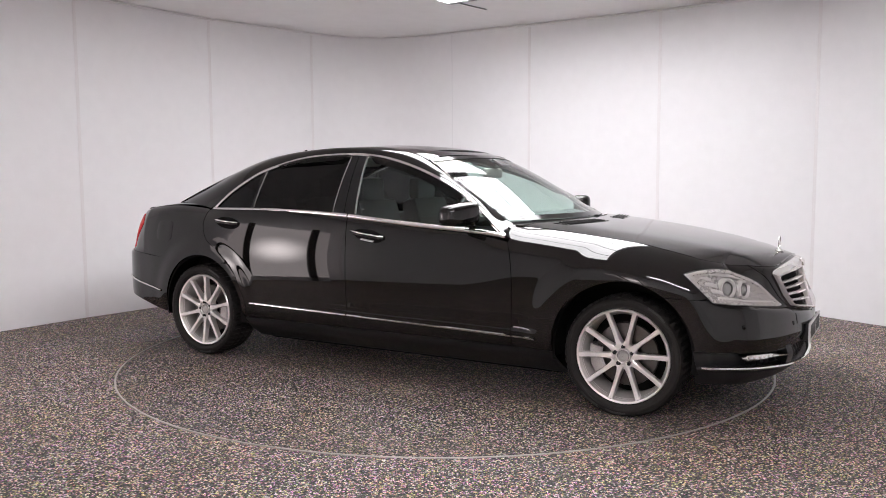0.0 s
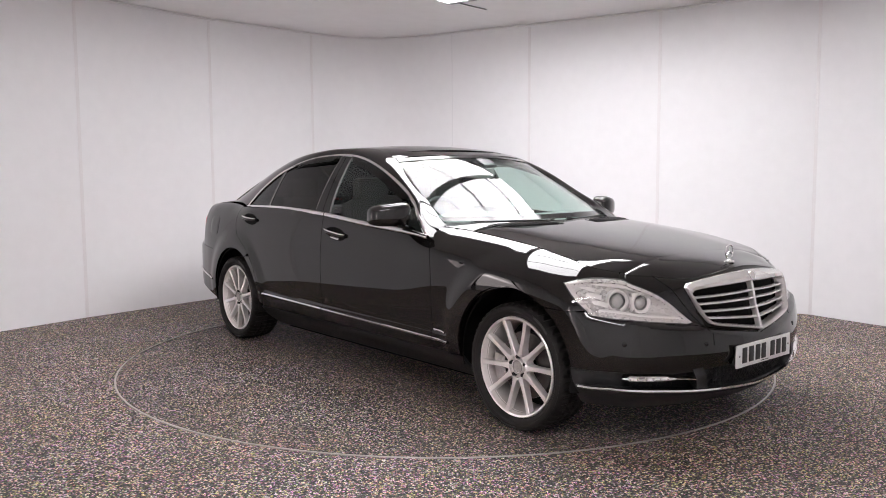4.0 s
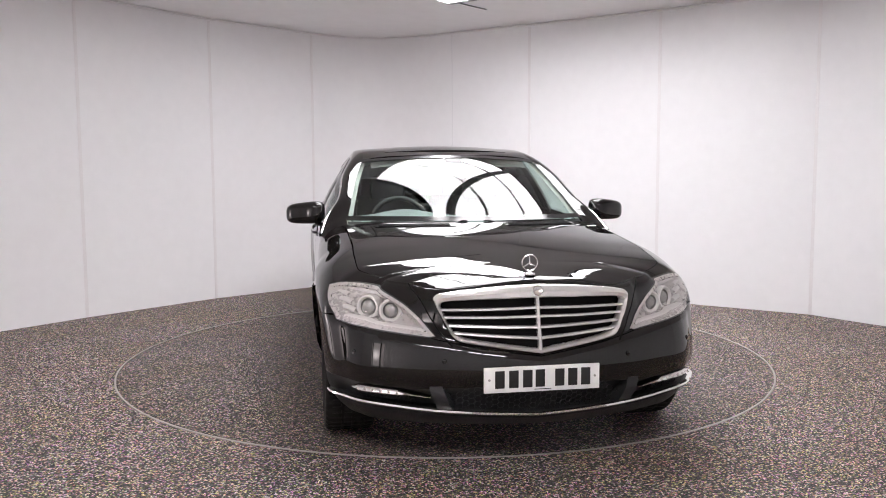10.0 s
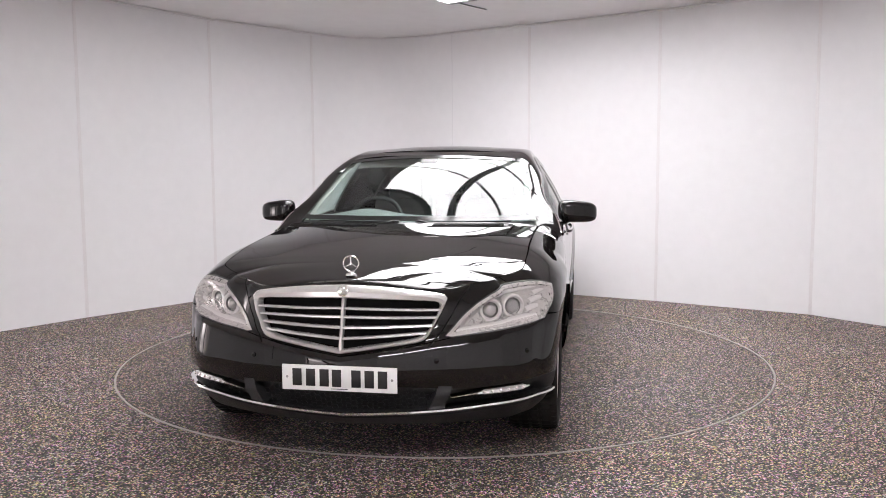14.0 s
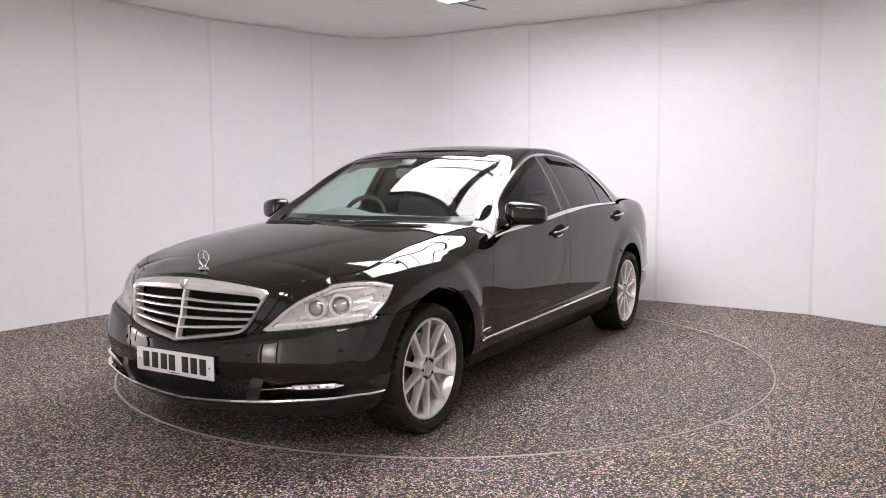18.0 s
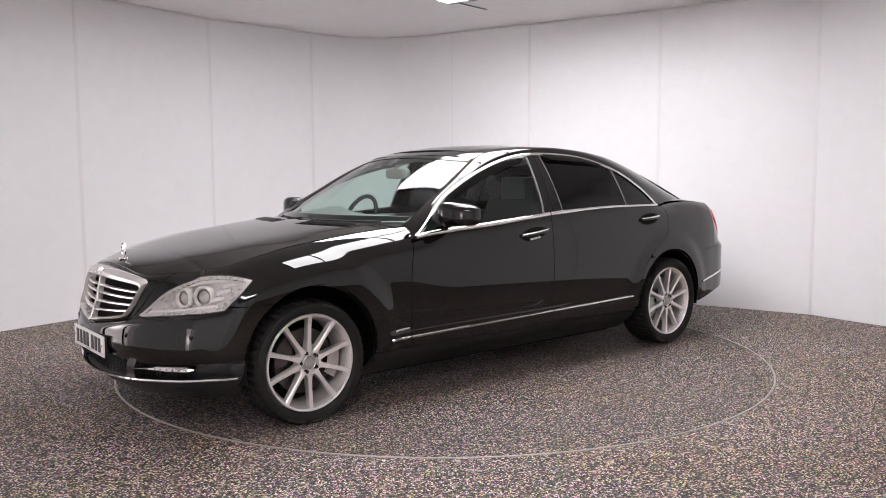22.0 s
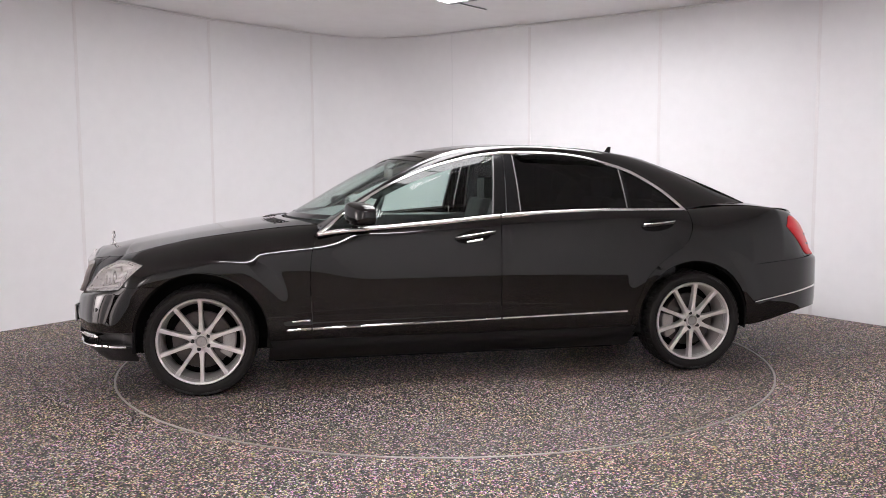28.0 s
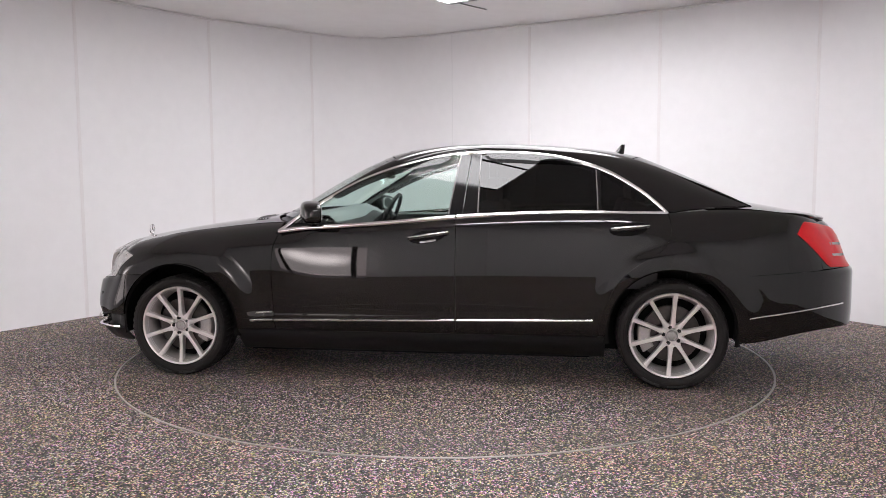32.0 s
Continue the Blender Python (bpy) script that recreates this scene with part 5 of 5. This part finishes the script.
        pts = [m @ Vector((0.0695 * math.cos(w) - 0.035 * ((0.107 * math.sin(w) + 0.105) / 0.21) ** 2 + 0.0215, 0.107 * math.sin(w), -0.024)) for w in np.linspace(-0.5, 1.2, 16)]
        tube(bm, [(p.x, p.y * side, p.z) for p in pts], 0.0028, 6)
        part("shell_joint", bm, SATIN, mir, "bright joint line round the mirror shell")
        bm = bmesh.new()
        g = []
        for y in np.linspace(-0.078, 0.082, 8):
            k = (y + 0.105) / 0.21
            edge = 1 - 0.25 * abs(y / 0.082) ** 6
            g.append([m @ Vector(((-0.054 - 0.035 * k * k) * 0.55 - 0.002, y, z * edge * (1 - 0.16 * k) + 0.012 * (1 - k))) for z in (-0.046, -0.02, 0.02, 0.046)])
        grid(bm, mirrored(np.array(g), side), out=(-1, 0, 0), fold=0.003)
        part("mirror_glass", bm, CHROME, mir)
        # smoked wind deflectors over the side windows
        dl = curve(DLO, 120)
        for x0, x1 in ((0.56, -0.262), (-0.402, -1.05)):
            sel = dl[(dl[:, 0] < x0) & (dl[:, 0] > x1)]
            k = np.linspace(0, 1, len(sel))
            drop = 0.016 + 0.044 * np.clip(np.sin(np.clip(k * 1.02, 0, 1) * math.pi) * 4, 0, 1) ** 0.6
            if x0 < 0:
                drop = 0.016 + 0.040 * np.clip(np.minimum(k * 12, (1 - k) * 2.2), 0, 1)
            rows = [house(sel - np.stack([drop * 0, 0.014 + (drop - 0.014) * v], 1), h) for v, h in ((0, 0.012), (0.3, 0.0135), (0.8, 0.0145), (1.0, 0.0145))]
            bm = bmesh.new()
            grid(bm, mirrored(np.stack(rows, 1), side), out=(0, side, 0.2), fold=0.002)
            part("wind_deflector", bm, SMOKE, car, "smoked acrylic wind deflector")
        # tail lamp wrapping the corner
        loop = joined(curve([(-2.305, 0.945), (-2.365, 1.010), (-2.42, 1.012)], 8), curve([(-2.42, 1.012), (-2.75, 0.975), (-2.98, 0.935)], 10), curve([(-2.98, 0.935), (-2.90, 0.745), (-2.545, 0.742)], 10), curve([(-2.545, 0.742), (-2.43, 0.84), (-2.305, 0.945)], 10))
        lamp = thing_part(car, "tail_lamp", RED, "red tail lamp with clear inserts")
        bm = bmesh.new()
        c = np.array([(-2.66, 0.87)])
        rows = [flush(loop * (1 - k) + c * k, h) for k, h in ((0, -0.004), (0.0, 0.004), (0.05, 0.009), (0.3, 0.012), (0.7, 0.013), (0.999, 0.013))]
        grid(bm, mirrored(np.stack(rows, 1), side), out=(-1, side, 0.2))
        put(bm, lamp)
        for z0 in (0.872, 0.805):
            bm = bmesh.new()
            lo, hi = [(-2.60, z0), (-2.84, z0 - 0.012)], [(-2.592, z0 + 0.014), (-2.84, z0 + 0.004)]
            grid(bm, mirrored(flush(coons(lo, hi, [lo[0], hi[0]], [lo[1], hi[1]], 10, 3), 0.0155), side), out=(-1, side, 0), fold=0.006)
            part("clear_insert", bm, CLEAR, lamp)
    # filler flap on the right rear wing
    bm = bmesh.new()
    a = np.linspace(0, 2 * math.pi, 33)
    sq = lambda v: np.sign(v) * np.abs(v) ** 0.5
    loop = np.stack([-1.98 + 0.09 * sq(np.cos(a)), 0.90 + 0.075 * sq(np.sin(a))], 1)
    rows = [flush(loop, -0.002), flush(loop, 0.0014), flush(loop * 0.96 + np.array([-1.98, 0.90]) * 0.04, 0.0022), flush(loop * 0.5 + np.array([-1.98, 0.90]) * 0.5, 0.002), flush(loop * 0.001 + np.array([-1.98, 0.90]) * 0.999, 0.002)]
    grid(bm, mirrored(np.stack(rows, 1), -1), out=(0, -1, 0))
    part("filler_flap", bm, PAINT, car)


def top_details(car):
    # aerial fin
    bm = bmesh.new()
    rows = []
    for k in np.linspace(0, 1, 8):
        w, x0, x1 = 0.014 * (1 - k) + 0.002, -1.265 - 0.060 * k ** 0.8, -1.345 - 0.006 * k
        z = 1.445 + 0.068 * k
        rows.append([(x0, 0, z), ((x0 * 2 + x1) / 3, w, z), ((x0 + 2 * x1) / 3, w, z), (x1, 0, z), ((x0 + 2 * x1) / 3, -w, z), ((x0 * 2 + x1) / 3, -w, z), (x0, 0, z)])
    grid(bm, np.array(rows))
    bmesh.ops.recalc_face_normals(bm, faces=bm.faces)
    part("aerial_fin", bm, GLOSS, car)
    # glass sunroof
    bm = bmesh.new()
    g = []
    for x in np.linspace(0.10, -0.42, 12):
        zc = float(ROOF(x)[..., 0])
        g.append([(x + 0.03 * (1 - (y / 0.43) ** 2), y, zc + 0.003 - 0.030 * (abs(y) / 0.565) ** 2.3) for y in np.linspace(-0.43, 0.43, 13)])
    grid(bm, np.array(g), out=(0, 0, 1), fold=0.01)
    part("sunroof", bm, GLOSS, car, "dark glass sunroof panel")
    # scuttle under the screen, vents let into the bonnet, wipers tucked below its rear edge
    bm = bmesh.new()
    y = np.linspace(-0.735, 0.735, 31)
    foot = 1.062 - 0.245 * (y / 0.735) ** 2
    rows = [np.stack([foot + dx, y, 1.033 + dz + 0 * y], 1) for dx, dz in ((0.045, -0.026), (0.02, -0.022), (-0.01, -0.008))]
    grid(bm, np.stack(rows, 1), out=(0, 0, 1), fold=0.012)
    part("scuttle_panel", bm, BLACK, car)
    for s in (1, -1):
        v = thing_part(car, "bonnet_vent", GLOSS, "black slatted vent let into the bonnet")
        bm = bmesh.new()
        yy = np.linspace(0.15, 0.60, 18)
        mid = 1.195 - 0.10 * (yy / 0.6) ** 2
        rows = []
        for dx, dz in ((0.047, 0.0), (0.045, 0.0028), (0.030, 0.0022), (-0.030, 0.0022), (-0.045, 0.0028), (-0.047, 0.0)):
            q = bonnet_top(mid + dx, yy)
            q[:, 1] *= s
            rows.append(q + np.array([0, 0, dz]))
        grid(bm, np.stack(rows, 1), out=(0, 0, 1))
        put(bm, v)
        for k in range(4):
            bm = bmesh.new()
            q = bonnet_top(mid[1:-1] + 0.030 - 0.020 * k, yy[1:-1])
            q[:, 1] *= s
            tube(bm, q + np.array([0, 0, 0.004]), 0.0032, 6)
            part("slat", bm, BLACK, v)
        w = thing_part(car, "wiper", BLACK, "black wiper resting along the screen's foot")
        bm = bmesh.new()
        yy = np.linspace(0.08, 0.60, 14)
        pts = np.stack([1.070 - 0.245 * (yy / 0.735) ** 2, yy * s, 1.028 + 0 * yy], 1)
        tube(bm, pts, 0.0045, 6)
        tube(bm, [(1.082, 0.13 * s, 1.022), (1.076, 0.08 * s, 1.034), (1.072, 0.05 * s, 1.034)], [0.006, 0.007, 0.005], 8)
        put(bm, w)


def cabin(car):
    bm = bmesh.new()
    y = np.linspace(-0.70, 0.70, 25)
    hump = np.exp(-((y + 0.36) / 0.20) ** 2)
    bend = 0.19 * (y / 0.7) ** 2
    rows = [np.stack([1.04 - bend, y, 1.016 + 0 * y], 1), np.stack([0.90 - bend * 0.8, y, 1.036 + 0.012 * hump], 1), np.stack([0.74 - bend * 0.4, y, 1.048 + 0.030 * hump], 1), np.stack([0.62 - bend * 0.1, y, 1.045 + 0.045 * hump], 1), np.stack([0.55 + 0 * y, y, 1.00 + 0.04 * hump], 1), np.stack([0.55 + 0 * y, y, 0.55 + 0 * y], 1)]
    grid(bm, np.stack(rows, 1), out=(-0.2, 0, 1))
    part("dashboard", bm, DASH, car, "grey padded dashboard")
    sw = thing_part(car, "steering_wheel", BLACK, "dark leather steering wheel")
    bm = bmesh.new()
    m = Matrix.Translation((0.42, -0.37, 0.985)) @ Matrix.Rotation(radians(-24), 4, "Y")
    tube(bm, [m @ Vector((0, 0.185 * math.cos(w), 0.185 * math.sin(w))) for w in np.linspace(0, 2 * math.pi, 41)], 0.016, 10, False)
    for w in (0, 180, 270):
        tube(bm, [m @ Vector((0.02, 0, 0)), m @ Vector((0, 0.18 * math.cos(radians(w)), 0.18 * math.sin(radians(w))))], [0.03, 0.014], 8)
    ellipsoid(bm, m @ Vector((0.02, 0, 0)), (0.035, 0.075, 0.06))
    tube(bm, [m @ Vector((0.03, 0, 0)), (0.58, -0.36, 0.90)], 0.035, 10)
    put(bm, sw)
    for x, ys in ((-0.16, (0.36, -0.36)), (-1.12, (0.36, -0.36))):
        for yy in ys:
            s = thing_part(car, "car_seat", LEATHER, "grey leather seat with headrest")
            bm = bmesh.new()
            box(bm, x - 0.10, x + 0.48, yy - 0.25, yy + 0.25, 0.42, 0.60, 0.05)
            box(bm, -0.075, 0.075, -0.24, 0.24, 0.0, 0.60, 0.05, Matrix.Translation((x - 0.12, yy, 0.55)) @ Matrix.Rotation(radians(-17), 4, "Y"))
            put(bm, s)
            bm = bmesh.new()
            hx = x - 0.305
            box(bm, hx - 0.05, hx + 0.05, yy - 0.13, yy + 0.13, 1.12, 1.29, 0.04)
            tube(bm, [(hx + 0.02, yy - 0.06, 1.05), (hx, yy - 0.06, 1.18)], 0.006, 6)
            tube(bm, [(hx + 0.02, yy + 0.06, 1.05), (hx, yy + 0.06, 1.18)], 0.006, 6)
            part("headrest", bm, LEATHER, s)
    bm = bmesh.new()
    g = np.array([[(x, yy, (1.475 if x > -1 else 1.43) - 0.05 * (yy / 0.55) ** 2 - (0.075 if x > 0.15 else 0)) for yy in np.linspace(-0.54, 0.54, 9)] for x in np.linspace(0.24, -1.38, 14)])
    grid(bm, g, out=(0, 0, -1))
    part("headlining", bm, LINING, car, "pale headlining")
    bm = bmesh.new()
    ellipsoid(bm, (0.34, 0.0, 1.318), (0.022, 0.125, 0.036), 5)
    tube(bm, [(0.35, 0, 1.345), (0.37, 0, 1.40)], 0.012, 8)
    part("interior_mirror", bm, LINING, car, "pale cabin mirror")
    bm = bmesh.new()
    box(bm, -0.05, 0.05, -0.06, 0.06, -0.012, 0.012, 0.01, Matrix.Translation((0.40, 0, 1.385)) @ Matrix.Rotation(radians(28), 4, "Y"))
    part("rain_sensor", bm, BLACK, car)
    for yy in (0.33, -0.33):
        bm = bmesh.new()
        box(bm, -0.08, 0.08, -0.17, 0.17, -0.007, 0.007, 0.005, Matrix.Translation((0.165, yy * 0.95, 1.388)) @ Matrix.Rotation(radians(16), 4, "Y"))
        part("sun_visor", bm, LINING, car)
    bm = bmesh.new()
    box(bm, -1.99, -1.55, -0.62, 0.62, 0.98, 1.04, 0.02)
    part("parcel_shelf", bm, LEATHER, car)
    for side in (1, -1):
        bm = bmesh.new()
        g = np.array([[(x, side * yy, z) for yy, z in ((0.815, 1.00), (0.80, 0.985), (0.79, 0.6))] for x in np.linspace(0.86, -1.5, 12)])
        grid(bm, g, out=(0, -side, 0.4))
        part("door_card", bm, LEATHER, car)
        p, q = house(curve(DLO, 72), 0.0)[:46], curve(INNER, 72)[:46]
        k = np.linspace(0, 1, 5)[None, :, None]
        g = (p[:, None] * (1 - k) + q[:, None] * k) * np.array([1, 0.965, 1]) - np.array([0.012, 0, 0.018])
        bm = bmesh.new()
        grid(bm, mirrored(g, side), out=(0, -side, -0.4))
        part("pillar_trim", bm, LINING, car, "pale pillar lining")


LAMPLENS = plain("projector_glass", (0.42, 0.41, 0.40), 0.12, 0.3, coat=1.0)
SHROUD = plain("grey_lens_shroud", (0.16, 0.155, 0.15), 0.3, 0.3)
underbody(CAR)
wheels(CAR)
grille(CAR)
headlamps(CAR)
nose_details(CAR)
side_details(CAR)
top_details(CAR)
cabin(CAR)


# ---- the turntable carries the car round ----
OFFSET = Vector((0.0645, -0.0144, 0))
TURN = [(0.0, -30.20), (2.0, -39.95), (4.0, -49.78), (6.0, -59.73), (8.0, -69.78), (10.0, -79.91), (12.0, -90.10), (14.0, -100.31), (16.0, -110.49), (18.0, -120.61), (20.0, -130.63), (22.0, -140.53), (24.0, -150.29), (26.0, -159.91), (28.0, -169.44), (30.0, -178.91), (32.0, -188.41)]


def motions():
    rows_t, rows_c = [], []
    for t, a in TURN:
        m = Matrix.Rotation(radians(a), 4, "Z")
        rows_t.append((t, m))
        rows_c.append((t, m @ Matrix.Translation(OFFSET)))
    walk(TABLE, rows_t)
    walk(CAR, rows_c)


motions()
